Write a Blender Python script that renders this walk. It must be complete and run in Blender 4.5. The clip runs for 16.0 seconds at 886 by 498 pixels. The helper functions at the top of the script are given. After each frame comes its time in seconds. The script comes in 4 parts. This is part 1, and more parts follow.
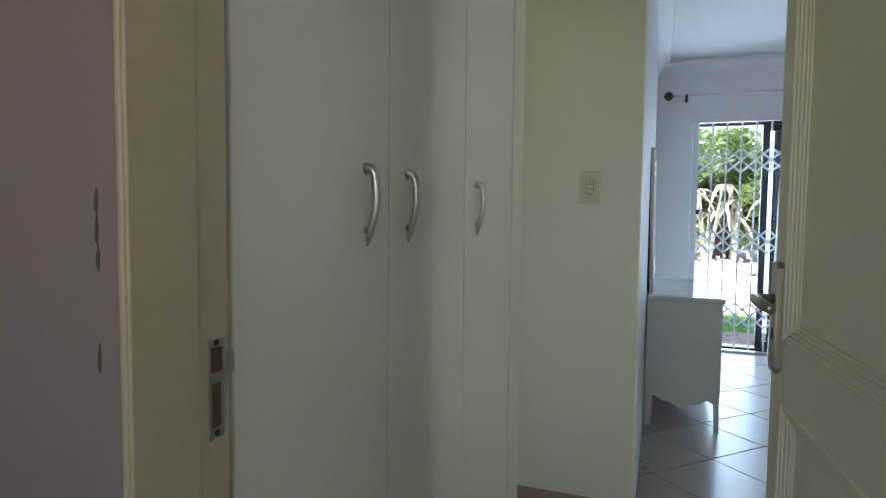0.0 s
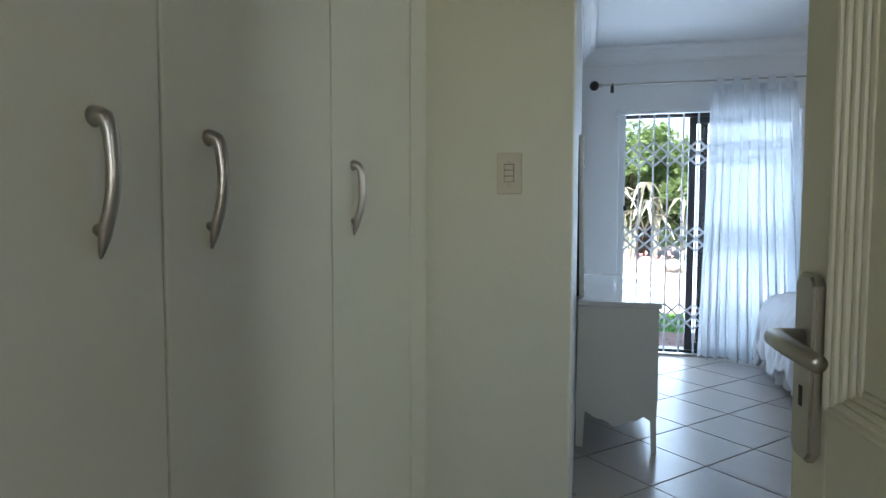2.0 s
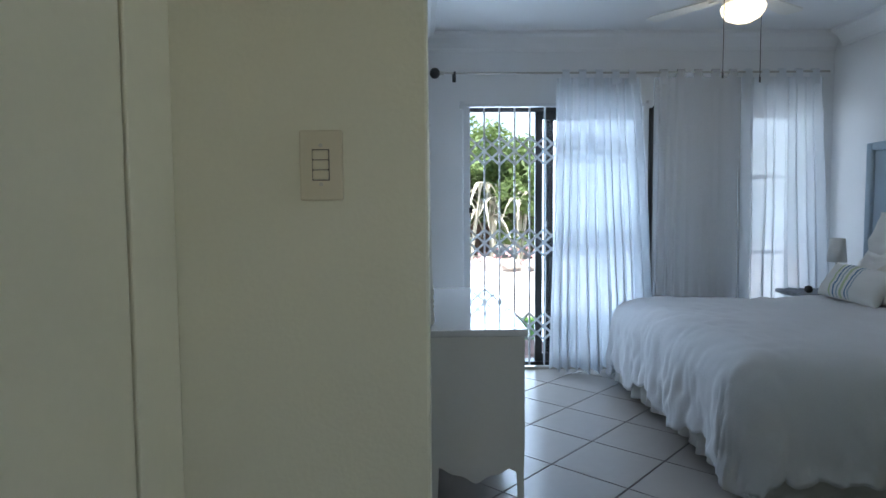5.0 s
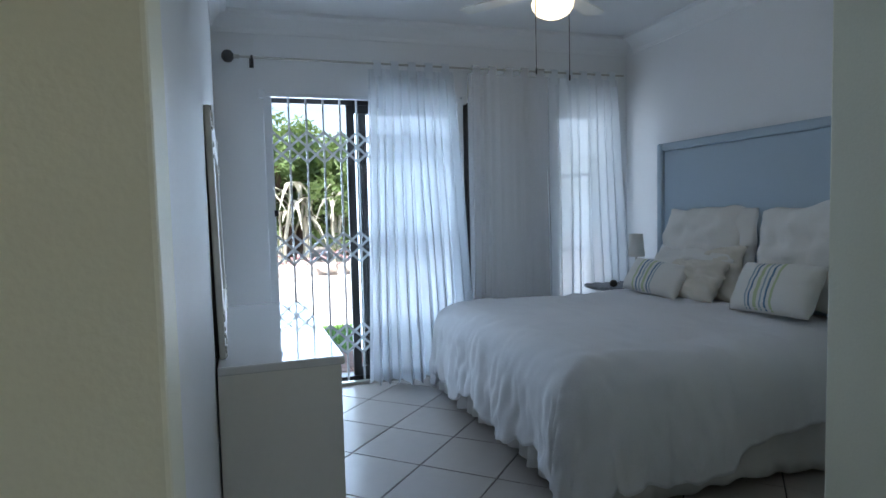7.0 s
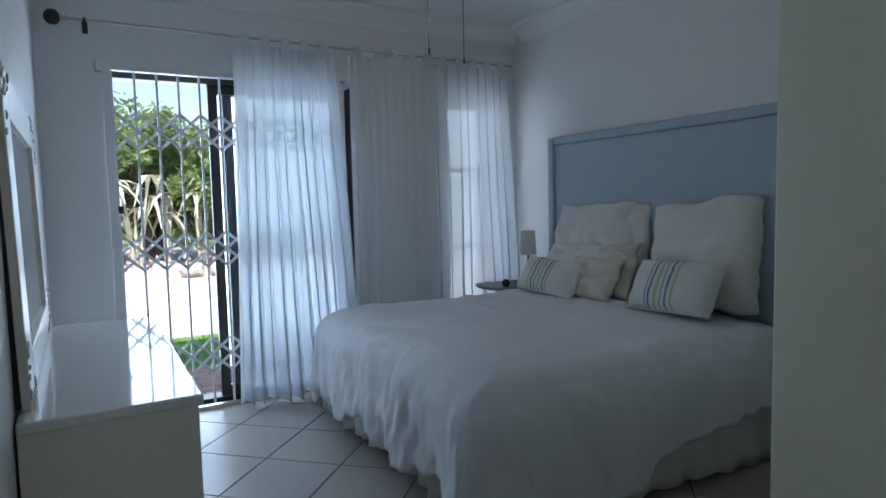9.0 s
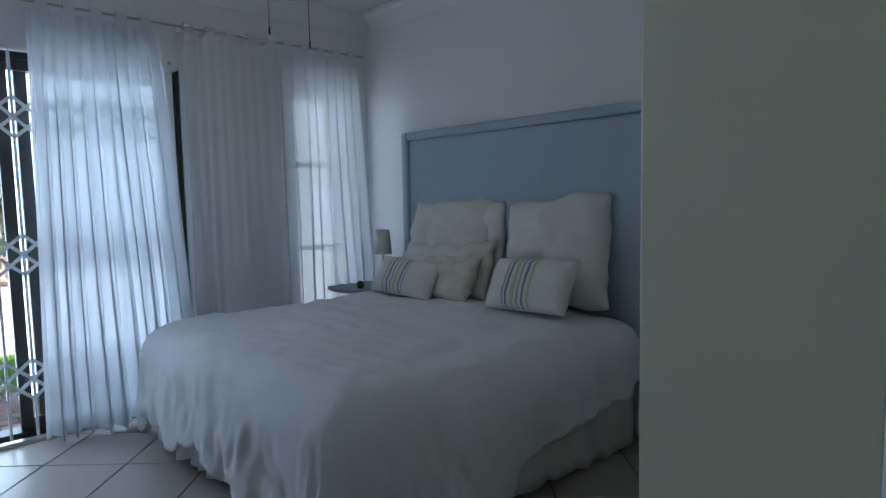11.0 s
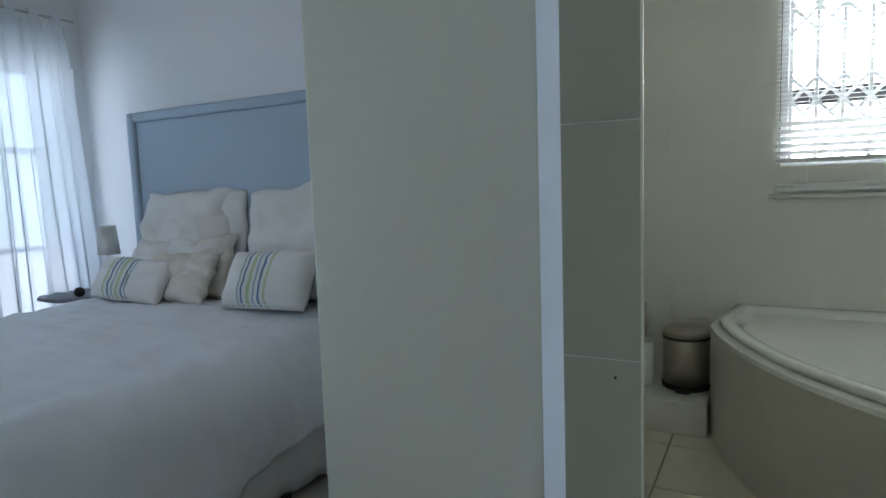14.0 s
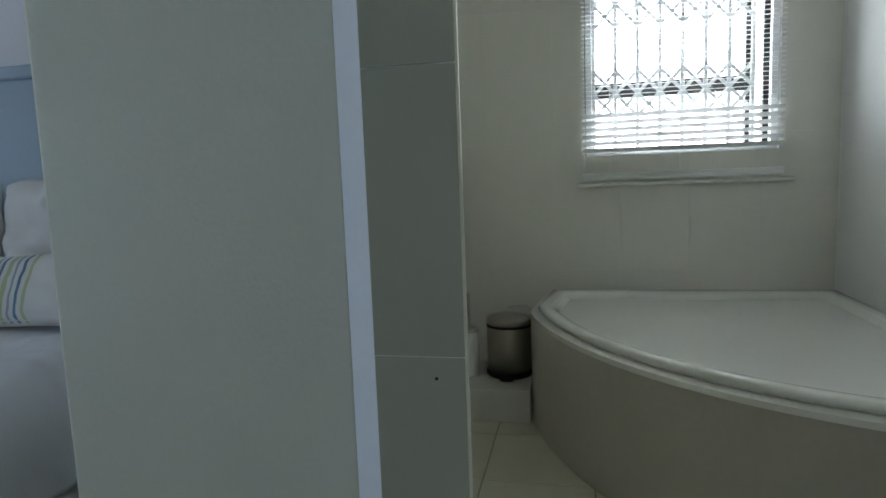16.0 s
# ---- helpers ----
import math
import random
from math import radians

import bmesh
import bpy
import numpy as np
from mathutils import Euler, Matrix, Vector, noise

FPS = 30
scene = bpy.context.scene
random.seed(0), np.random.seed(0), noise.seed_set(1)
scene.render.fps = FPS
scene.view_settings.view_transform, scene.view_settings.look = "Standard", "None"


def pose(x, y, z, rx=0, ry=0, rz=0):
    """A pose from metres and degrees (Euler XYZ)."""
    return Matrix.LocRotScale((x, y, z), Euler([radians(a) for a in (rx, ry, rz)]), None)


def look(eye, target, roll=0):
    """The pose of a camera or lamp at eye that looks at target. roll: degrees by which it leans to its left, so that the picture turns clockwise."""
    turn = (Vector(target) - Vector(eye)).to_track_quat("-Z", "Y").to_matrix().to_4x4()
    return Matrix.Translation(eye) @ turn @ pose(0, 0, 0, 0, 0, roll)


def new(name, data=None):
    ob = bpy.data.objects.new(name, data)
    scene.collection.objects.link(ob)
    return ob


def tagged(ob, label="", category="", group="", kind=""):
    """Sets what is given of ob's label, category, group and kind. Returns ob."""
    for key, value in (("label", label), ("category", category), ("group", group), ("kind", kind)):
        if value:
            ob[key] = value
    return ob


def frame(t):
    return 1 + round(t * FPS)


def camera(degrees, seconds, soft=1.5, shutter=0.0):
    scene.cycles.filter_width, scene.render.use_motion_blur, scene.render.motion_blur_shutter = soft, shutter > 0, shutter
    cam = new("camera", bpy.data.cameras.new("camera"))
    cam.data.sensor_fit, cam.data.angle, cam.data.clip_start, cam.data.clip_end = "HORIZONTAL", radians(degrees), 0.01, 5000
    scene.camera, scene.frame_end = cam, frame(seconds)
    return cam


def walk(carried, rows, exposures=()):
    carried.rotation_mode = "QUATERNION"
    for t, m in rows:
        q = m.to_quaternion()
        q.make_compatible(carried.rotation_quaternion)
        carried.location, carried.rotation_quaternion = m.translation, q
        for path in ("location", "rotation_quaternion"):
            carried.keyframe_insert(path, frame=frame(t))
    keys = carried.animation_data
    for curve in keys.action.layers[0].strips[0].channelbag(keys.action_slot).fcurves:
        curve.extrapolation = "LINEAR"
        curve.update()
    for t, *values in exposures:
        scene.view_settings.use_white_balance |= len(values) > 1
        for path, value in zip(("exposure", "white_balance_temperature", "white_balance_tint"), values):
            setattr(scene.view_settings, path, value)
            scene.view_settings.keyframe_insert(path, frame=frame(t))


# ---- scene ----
cam = camera(72.1, 16.0)
PATH = [
    (0, pose(0.041, -0.267, 1.230, 86.50, -0.59, 21.08)),
    (0.5, pose(0.006, -0.146, 1.235, 86.49, -0.55, 18.69)),
    (1, pose(0.002, 0.001, 1.238, 86.57, -0.23, 17.12)),
    (1.5, pose(0.007, 0.120, 1.227, 86.50, -0.14, 15.84)),
    (2, pose(-0.006, 0.236, 1.212, 86.57, -0.13, 14.41)),
    (2.5, pose(-0.050, 0.376, 1.216, 86.60, 0.08, 12.35)),
    (3, pose(-0.074, 0.499, 1.222, 86.43, 0.23, 10.00)),
    (5.5, pose(-0.067, 1.057, 1.254, 86.46, 0.67, -4.77)),
    (6, pose(-0.061, 1.147, 1.262, 86.43, 1.04, -9.59)),
    (6.5, pose(-0.024, 1.236, 1.265, 86.25, 1.33, -13.93)),
    (7, pose(0.002, 1.343, 1.258, 86.21, 1.37, -17.91)),
    (7.5, pose(0.014, 1.459, 1.256, 86.06, 1.47, -21.48)),
    (8, pose(0.059, 1.544, 1.257, 85.88, 1.57, -23.61)),
    (10.5, pose(0.122, 1.884, 1.254, 85.22, 1.00, -40.14)),
    (11, pose(0.212, 1.888, 1.256, 85.05, 1.22, -43.19)),
    (11.5, pose(0.268, 1.877, 1.251, 85.00, 1.29, -46.77)),
    (12, pose(0.309, 1.861, 1.246, 84.87, 1.27, -50.25)),
    (12.5, pose(0.341, 1.842, 1.236, 84.77, 1.44, -53.49)),
    (13, pose(0.437, 1.836, 1.220, 84.54, 1.92, -55.92)),
    (13.5, pose(0.506, 1.808, 1.215, 84.26, 2.01, -58.70)),
    (14, pose(0.561, 1.789, 1.203, 84.05, 1.98, -61.80)),
    (14.5, pose(0.598, 1.792, 1.189, 83.85, 1.92, -64.86)),
    (15, pose(0.650, 1.797, 1.173, 83.60, 2.07, -68.22)),
    (15.5, pose(0.694, 1.788, 1.160, 83.50, 2.10, -72.22)),
    (16, pose(0.741, 1.819, 1.156, 83.39, 2.13, -77.97)),
]
EXPOSURES = [(t, e, 6300, 14) for t, e in ((0, 1.65), (1.5, 1.62), (3, 1.45), (5.5, 1.25), (8, 1.0), (10.5, 0.68), (11.5, 1.0), (12.5, 1.6), (13.5, 1.65), (14.5, 1.5), (16, 1.33))]
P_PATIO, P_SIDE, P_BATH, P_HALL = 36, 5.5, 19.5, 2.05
DOOR_TURN = 95.8
TILE, TILE_X, TILE_Y = 0.40, 0.766, 4.17
walk(cam, PATH, EXPOSURES)

# ---- world, sun, daylight and hall fill ----
world = bpy.data.worlds.new("sky")
scene.world = world
world.use_nodes = True
wt = world.node_tree
sky = wt.nodes.new("ShaderNodeTexSky")
sky.sky_type, sky.sun_disc = "NISHITA", False
sky.sun_elevation, sky.sun_rotation = radians(62), radians(200)
wt.links.new(sky.outputs[0], wt.nodes["Background"].inputs[0])
wt.nodes["Background"].inputs[1].default_value = 0.15

sun = new("sun", bpy.data.lights.new("sun", "SUN"))
sun.data.energy, sun.data.angle, sun.data.color = 5.0, radians(0.5), (1.0, 0.95, 0.87)
sun.matrix_world = look((-1.7, -4.7, 10), (0, 0, 0))


def opening_light(name, x, y, z, w, h, rx, ry, rz, power, color):
    """An area light at an opening: daylight, or added fill in the hall."""
    ob = new(name, bpy.data.lights.new(name, "AREA"))
    ob.data.shape, ob.data.size, ob.data.size_y = "RECTANGLE", w, h
    ob.data.energy, ob.data.color = power, color
    ob.matrix_world = pose(x, y, z, rx, ry, rz)
    return ob


opening_light("patio_daylight", 0.87, 6.25, 1.2, 1.7, 2.2, -90, 0, 0, P_PATIO, (0.62, 0.84, 1.07))
opening_light("side_window_daylight", 2.68, 6.25, 1.2, 0.6, 1.7, -90, 0, 0, P_SIDE, (0.68, 0.86, 1.03))
opening_light("bath_daylight", 4.35, 1.31, 1.75, 1.0, 1.1, 0, 90, 0, P_BATH, (0.92, 1.0, 0.98))
# Unseen warm fill for the entry, added outside invented hall openings.
opening_light("hall_fill", 1.80, -0.95, 1.65, 1.1, 1.2, 0, 90, 0, P_HALL * 0.55, (1.0, 0.90, 0.60))
opening_light("hall_fill", -0.1, -2.30, 1.65, 1.2, 1.1, 90, 0, 0, P_HALL * 1.25, (1.0, 0.92, 0.60))
fan_lamp = new("fan_lamp", bpy.data.lights.new("fan_lamp", "POINT"))
fan_lamp.data.energy, fan_lamp.data.color, fan_lamp.data.shadow_soft_size = 0.6, (1.0, 0.88, 0.68), 0.09
fan_lamp.matrix_world = pose(1.66, 4.42, 2.17)

# ---- materials ----


def material(name, color, rough=0.5, metal=0.0, grain=40.0, vary=0.06, bump=0.02, stain=1.3, random_vary=0.0, spec=0.5, coat=0.0):
    """A surface with variation at two scales and fine relief."""
    m = bpy.data.materials.new(name)
    m.use_nodes = True
    nt = m.node_tree
    b = nt.nodes["Principled BSDF"]
    co = nt.nodes.new("ShaderNodeTexCoord")
    n1 = nt.nodes.new("ShaderNodeTexNoise")
    n1.inputs["Scale"].default_value, n1.inputs["Detail"].default_value = grain, 5
    n2 = nt.nodes.new("ShaderNodeTexNoise")
    n2.inputs["Scale"].default_value, n2.inputs["Detail"].default_value = stain, 3
    geo = nt.nodes.new("ShaderNodeNewGeometry")
    for n in (n1, n2):
        nt.links.new(geo.outputs["Position"], n.inputs["Vector"])
    add = nt.nodes.new("ShaderNodeMath")
    add.operation = "ADD"
    nt.links.new(n1.outputs["Fac"], add.inputs[0])
    nt.links.new(n2.outputs["Fac"], add.inputs[1])
    last = add.outputs[0]
    if random_vary:
        info = nt.nodes.new("ShaderNodeObjectInfo")
        mad = nt.nodes.new("ShaderNodeMath")
        mad.operation, mad.inputs[1].default_value = "MULTIPLY_ADD", random_vary
        nt.links.new(info.outputs["Random"], mad.inputs[0])
        nt.links.new(last, mad.inputs[2])
        last = mad.outputs[0]
    rng = nt.nodes.new("ShaderNodeMapRange")
    rng.inputs["From Min"].default_value, rng.inputs["From Max"].default_value = 0.5, 1.5 + random_vary
    rng.inputs["To Min"].default_value, rng.inputs["To Max"].default_value = 1 - vary, 1 + vary
    nt.links.new(last, rng.inputs["Value"])
    mul = nt.nodes.new("ShaderNodeVectorMath")
    mul.operation = "SCALE"
    mul.inputs[0].default_value = color
    nt.links.new(rng.outputs[0], mul.inputs["Scale"])
    nt.links.new(mul.outputs[0], b.inputs["Base Color"])
    rr = nt.nodes.new("ShaderNodeMapRange")
    rr.inputs["To Min"].default_value, rr.inputs["To Max"].default_value = max(rough - 0.06, 0.02), min(rough + 0.06, 1)
    nt.links.new(n2.outputs["Fac"], rr.inputs["Value"])
    nt.links.new(rr.outputs[0], b.inputs["Roughness"])
    b.inputs["Metallic"].default_value = metal
    b.inputs["Specular IOR Level"].default_value = spec
    b.inputs["Coat Weight"].default_value = coat
    if bump:
        bp = nt.nodes.new("ShaderNodeBump")
        bp.inputs["Strength"].default_value, bp.inputs["Distance"].default_value = bump * 10, 0.002
        nt.links.new(n1.outputs["Fac"], bp.inputs["Height"])
        nt.links.new(bp.outputs[0], b.inputs["Normal"])
    return m


def sheer(name, color, clear):
    """Thin cloth: part see-through, part glowing with the light behind it."""
    m = bpy.data.materials.new(name)
    m.use_nodes = True
    nt = m.node_tree
    nt.nodes.remove(nt.nodes["Principled BSDF"])
    geo = nt.nodes.new("ShaderNodeNewGeometry")
    n = nt.nodes.new("ShaderNodeTexNoise")
    n.inputs["Scale"].default_value = 220
    nt.links.new(geo.outputs["Position"], n.inputs["Vector"])
    d, t, c = (nt.nodes.new("ShaderNodeBsdf" + k) for k in ("Diffuse", "Translucent", "Transparent"))
    d.inputs[0].default_value = (*color, 1)
    t.inputs[0].default_value = (*(0.95 * k for k in color), 1)
    a, b = nt.nodes.new("ShaderNodeMixShader"), nt.nodes.new("ShaderNodeMixShader")
    a.inputs[0].default_value = 0.46
    r = nt.nodes.new("ShaderNodeMapRange")
    r.inputs["To Min"].default_value, r.inputs["To Max"].default_value = clear * 0.9, clear * 1.1
    nt.links.new(n.outputs["Fac"], r.inputs["Value"])
    nt.links.new(r.outputs[0], b.inputs[0])
    nt.links.new(d.outputs[0], a.inputs[1])
    nt.links.new(t.outputs[0], a.inputs[2])
    nt.links.new(a.outputs[0], b.inputs[1])
    nt.links.new(c.outputs[0], b.inputs[2])
    nt.links.new(b.outputs[0], nt.nodes["Material Output"].inputs[0])
    return m


WHITE_WALL = material("white wall paint", (0.80, 0.81, 0.82), 0.55, grain=120, vary=0.03, bump=0.03)
CREAM_WALL = material("cream wall paint", (0.77, 0.76, 0.625), 0.5, grain=120, vary=0.035, bump=0.03)
# Lilac paint with the hall's dimness put into its colour.
LILAC_WALL_SHADED = material("pale lilac wall paint darkened for shade", (0.28, 0.225, 0.21), 0.6, grain=120, vary=0.05, bump=0.03)
CEILING = material("white ceiling paint", (0.82, 0.83, 0.84), 0.7, grain=90, vary=0.02, bump=0.02)
CUPBOARD = material("off-white melamine", (0.77, 0.75, 0.61), 0.38, grain=60, vary=0.025, bump=0.006)
DOOR_PAINT = material("cream door enamel", (0.78, 0.76, 0.60), 0.35, grain=70, vary=0.04, bump=0.02)
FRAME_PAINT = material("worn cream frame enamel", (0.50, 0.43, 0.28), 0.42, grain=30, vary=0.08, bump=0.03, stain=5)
RAW_WOOD = material("bare reddish wood", (0.13, 0.055, 0.03), 0.7, grain=90, vary=0.3)
STEEL = material("brushed nickel", (0.50, 0.48, 0.44), 0.34, 1.0, grain=300, vary=0.06, bump=0.01)
BIN_STEEL = material("brushed stainless steel", (0.42, 0.39, 0.35), 0.33, 1.0, grain=260, vary=0.08, bump=0.01)
DARK_METAL = material("dark bronze aluminium", (0.022, 0.020, 0.020), 0.4, 0.0, vary=0.1)
GATE_WHITE = material("white powder-coated steel", (0.72, 0.74, 0.76), 0.4, vary=0.03, bump=0.01)
PLASTIC = material("cream switch plastic", (0.64, 0.59, 0.45), 0.35, vary=0.03, bump=0.0)
DARK = material("black rubber", (0.012, 0.012, 0.013), 0.6, vary=0.1)
FLOOR_TILE = material("pale beige glazed floor tile", (0.43, 0.385, 0.345), 0.30, grain=14, vary=0.08, bump=0.008, random_vary=0.35, stain=3)
GROUT = material("dark grey grout", (0.10, 0.09, 0.085), 0.9, grain=80, vary=0.15)
BATH_TILE = material("cream glazed bathroom floor tile", (0.66, 0.63, 0.52), 0.25, grain=14, vary=0.06, bump=0.008, random_vary=0.3)
BATH_GROUT = material("ochre grout", (0.40, 0.33, 0.20), 0.9, grain=60, vary=0.2)
WALL_TILE = material("off-white glazed wall tile", (0.72, 0.72, 0.67), 0.24, grain=18, vary=0.02, bump=0.006, random_vary=0.08)
# Wall tile made darker: the stub's shade is put into this colour.
STUB_TILE_SHADED = material("glazed wall tile darkened for shade", (0.47, 0.47, 0.37), 0.22, grain=18, vary=0.03, bump=0.006, random_vary=0.15)
LACQUER = material("white gloss lacquer", (0.80, 0.80, 0.79), 0.07, grain=50, vary=0.02, bump=0.003, coat=0.5)
LACQUER_BODY = material("white satin lacquer", (0.80, 0.79, 0.74), 0.30, grain=50, vary=0.025, bump=0.005)
DUVET = material("white cotton duvet", (0.79, 0.80, 0.83), 0.9, grain=160, vary=0.035, bump=0.05, stain=5)
PILLOW = material("white cotton pillowcase", (0.80, 0.78, 0.74), 0.9, grain=160, vary=0.03, bump=0.05, stain=6)
BEIGE_PILLOW = material("cream cotton pillowcase", (0.76, 0.71, 0.62), 0.9, grain=160, vary=0.04, bump=0.05, stain=6)
# Beige cloth, darkened in colour for the shadow below the duvet.
BASE_CLOTH_SHADED = material("beige bed base cloth darkened for shade", (0.52, 0.48, 0.43), 0.95, grain=260, vary=0.06, bump=0.05)
VALANCE = material("off-white valance cotton", (0.70, 0.69, 0.68), 0.9, grain=160, vary=0.04, bump=0.04)
HEADBOARD = material("pale blue upholstery linen", (0.45, 0.55, 0.64), 0.92, grain=420, vary=0.08, bump=0.06)
BLUE_STRIPE = material("blue woven stripe", (0.16, 0.28, 0.40), 0.9, grain=300)
GREEN_STRIPE = material("lime woven stripe", (0.56, 0.62, 0.38), 0.9, grain=300)
GREY_STRIPE = material("grey-blue woven stripe", (0.38, 0.47, 0.52), 0.9, grain=300)
LAMPSHADE = material("white lampshade cloth", (0.76, 0.75, 0.72), 0.9, grain=200)
WICKER = material("grey patterned tray", (0.22, 0.23, 0.26), 0.6, grain=70, vary=0.8, bump=0.1)
ACRYLIC = material("white bath acrylic", (0.80, 0.81, 0.78), 0.12, grain=20, vary=0.015, bump=0.0, coat=0.4)
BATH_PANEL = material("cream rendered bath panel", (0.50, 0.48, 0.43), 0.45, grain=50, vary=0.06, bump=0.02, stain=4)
BLIND = material("white aluminium blind slat", (0.78, 0.80, 0.80), 0.35, vary=0.02, bump=0.0)
BRICK = material("red-brown paving brick", (0.36, 0.24, 0.20), 0.85, grain=40, vary=0.2, random_vary=0.6, bump=0.05)
LAWN = material("short lawn grass", (0.12, 0.26, 0.05), 0.9, grain=30, vary=0.35, bump=0.3)
DRIVE = material("pale concrete drive", (0.66, 0.62, 0.56), 0.9, grain=8, vary=0.1, bump=0.05)
ROCK = material("pale garden rock", (0.50, 0.45, 0.41), 0.9, grain=12, vary=0.3, bump=0.1)
BARK = material("brown bark", (0.13, 0.09, 0.065), 0.9, grain=25, vary=0.4, bump=0.2)
LEAF = material("green foliage", (0.15, 0.225, 0.085), 0.6, grain=3, vary=0.6, stain=0.6)
ln = LEAF.node_tree
leaf_through, leaf_mix = ln.nodes.new("ShaderNodeBsdfTranslucent"), ln.nodes.new("ShaderNodeMixShader")
leaf_through.inputs[0].default_value, leaf_mix.inputs[0].default_value = (0.20, 0.30, 0.09, 1), 0.4
ln.links.new(ln.nodes["Principled BSDF"].outputs[0], leaf_mix.inputs[1])
ln.links.new(leaf_through.outputs[0], leaf_mix.inputs[2])
ln.links.new(leaf_mix.outputs[0], ln.nodes["Material Output"].inputs[0])
DRY_LEAF = material("dry pale palm frond", (0.47, 0.47, 0.38), 0.8, grain=6, vary=0.5)
FLOWER = material("pink blossom", (0.62, 0.36, 0.36), 0.7, grain=9, vary=0.5)
SKIRTING = material("brown tile skirting", (0.36, 0.27, 0.18), 0.3, grain=20, vary=0.1)
EXTERIOR = material("pale exterior plaster", (0.66, 0.63, 0.57), 0.9, grain=30, vary=0.06, bump=0.1)
SHEER = sheer("sheer white voile", (0.80, 0.83, 0.86), 0.07)
THIN_SHEER = sheer("thin white voile", (0.88, 0.88, 0.88), 0.62)
GLASS = bpy.data.materials.new("clear glass")
GLASS.use_nodes = True
gb = GLASS.node_tree.nodes["Principled BSDF"]
gb.inputs["Transmission Weight"].default_value, gb.inputs["Roughness"].default_value, gb.inputs["IOR"].default_value = 1.0, 0.0, 1.45
MIRROR = material("silvered mirror", (0.88, 0.90, 0.90), 0.02, 1.0, vary=0.01, bump=0.0)
BULB = bpy.data.materials.new("lit opal glass")
BULB.use_nodes = True
bb = BULB.node_tree.nodes["Principled BSDF"]
bb.inputs["Base Color"].default_value = (0.9, 0.86, 0.75, 1)
bb.inputs["Emission Color"].default_value = (1.0, 0.83, 0.52, 1)
bb.inputs["Emission Strength"].default_value = 0.85

# ---- mesh building ----


class Shape:
    """Gathers geometry for one mesh."""

    def __init__(self):
        self.bm = bmesh.new()

    def box(self, x0, x1, y0, y1, z0, z1, bevel=0.0, segments=2):
        made = bmesh.ops.create_cube(self.bm, size=1.0)["verts"]
        bmesh.ops.transform(self.bm, verts=made, matrix=Matrix.Translation(((x0 + x1) / 2, (y0 + y1) / 2, (z0 + z1) / 2)) @ Matrix.Diagonal((x1 - x0, y1 - y0, z1 - z0, 1)))
        if bevel:
            edges = list({e for v in made for e in v.link_edges})
            bmesh.ops.bevel(self.bm, geom=edges, offset=bevel, segments=segments, profile=0.5, affect="EDGES")
        return self

    def prism(self, outline, lo, hi, axis="z", bevel=0.0):
        """An outline of (a, b) pairs drawn out from lo to hi along an axis."""
        put = {"z": lambda a, b, c: (a, b, c), "x": lambda a, b, c: (c, a, b), "y": lambda a, b, c: (a, c, b)}[axis]
        low = [self.bm.verts.new(put(a, b, lo)) for a, b in outline]
        high = [self.bm.verts.new(put(a, b, hi)) for a, b in outline]
        n = len(outline)
        faces = [self.bm.faces.new(low[::-1]), self.bm.faces.new(high)]
        faces += [self.bm.faces.new((low[i], low[(i + 1) % n], high[(i + 1) % n], high[i])) for i in range(n)]
        if bevel:
            bmesh.ops.bevel(self.bm, geom=list(faces[0].edges) + list(faces[1].edges), offset=bevel, segments=2, affect="EDGES")
        return self

    def tube(self, points, radius, sides=10, caps=True):
        """A round bar along points; radius may be one number or one a point."""
        points = [Vector(p) for p in points]
        radii = radius if isinstance(radius, (list, tuple)) else [radius] * len(points)
        rings, side = [], None
        for i, p in enumerate(points):
            way = (points[min(i + 1, len(points) - 1)] - points[max(i - 1, 0)]).normalized()
            if side is None:
                side = way.orthogonal().normalized()
            side = (side - way * side.dot(way)).normalized()
            up = way.cross(side)
            rings.append([self.bm.verts.new(p + (side * math.cos(a) + up * math.sin(a)) * radii[i]) for a in (2 * math.pi * k / sides for k in range(sides))])
        for a, b in zip(rings, rings[1:]):
            for k in range(sides):
                self.bm.faces.new((a[k], a[(k + 1) % sides], b[(k + 1) % sides], b[k]))
        if caps:
            self.bm.faces.new(rings[0][::-1])
            self.bm.faces.new(rings[-1])
        return self

    def lathe(self, profile, x, y, sides=32):
        """A turned form from (radius, z) pairs about the upright line at x, y."""
        return self.tube_rings([[(x + r * math.cos(2 * math.pi * k / sides), y + r * math.sin(2 * math.pi * k / sides), z) for k in range(sides)] for r, z in profile])

    def tube_rings(self, rings, caps=True):
        rows = [[self.bm.verts.new(p) for p in ring] for ring in rings]
        n = len(rows[0])
        for a, b in zip(rows, rows[1:]):
            for k in range(n):
                self.bm.faces.new((a[k], a[(k + 1) % n], b[(k + 1) % n], b[k]))
        if caps:
            self.bm.faces.new(rows[0][::-1])
            self.bm.faces.new(rows[-1])
        return self

    def sheet(self, rows, closed=False):
        grid = [[self.bm.verts.new(p) for p in row] for row in rows]
        for a, b in zip(grid, grid[1:]):
            for k in range(len(a) - 1):
                self.bm.faces.new((a[k], a[k + 1], b[k + 1], b[k]))
        return self

    def done(self, name, mat, parent=None, smooth=False, thick=0.0, bevel=0.0):
        bmesh.ops.recalc_face_normals(self.bm, faces=self.bm.faces)
        me = bpy.data.meshes.new(name)
        self.bm.to_mesh(me)
        self.bm.free()
        me.materials.append(mat)
        if smooth:
            for p in me.polygons:
                p.use_smooth = True
        ob = new(name, me)
        ob.parent = parent
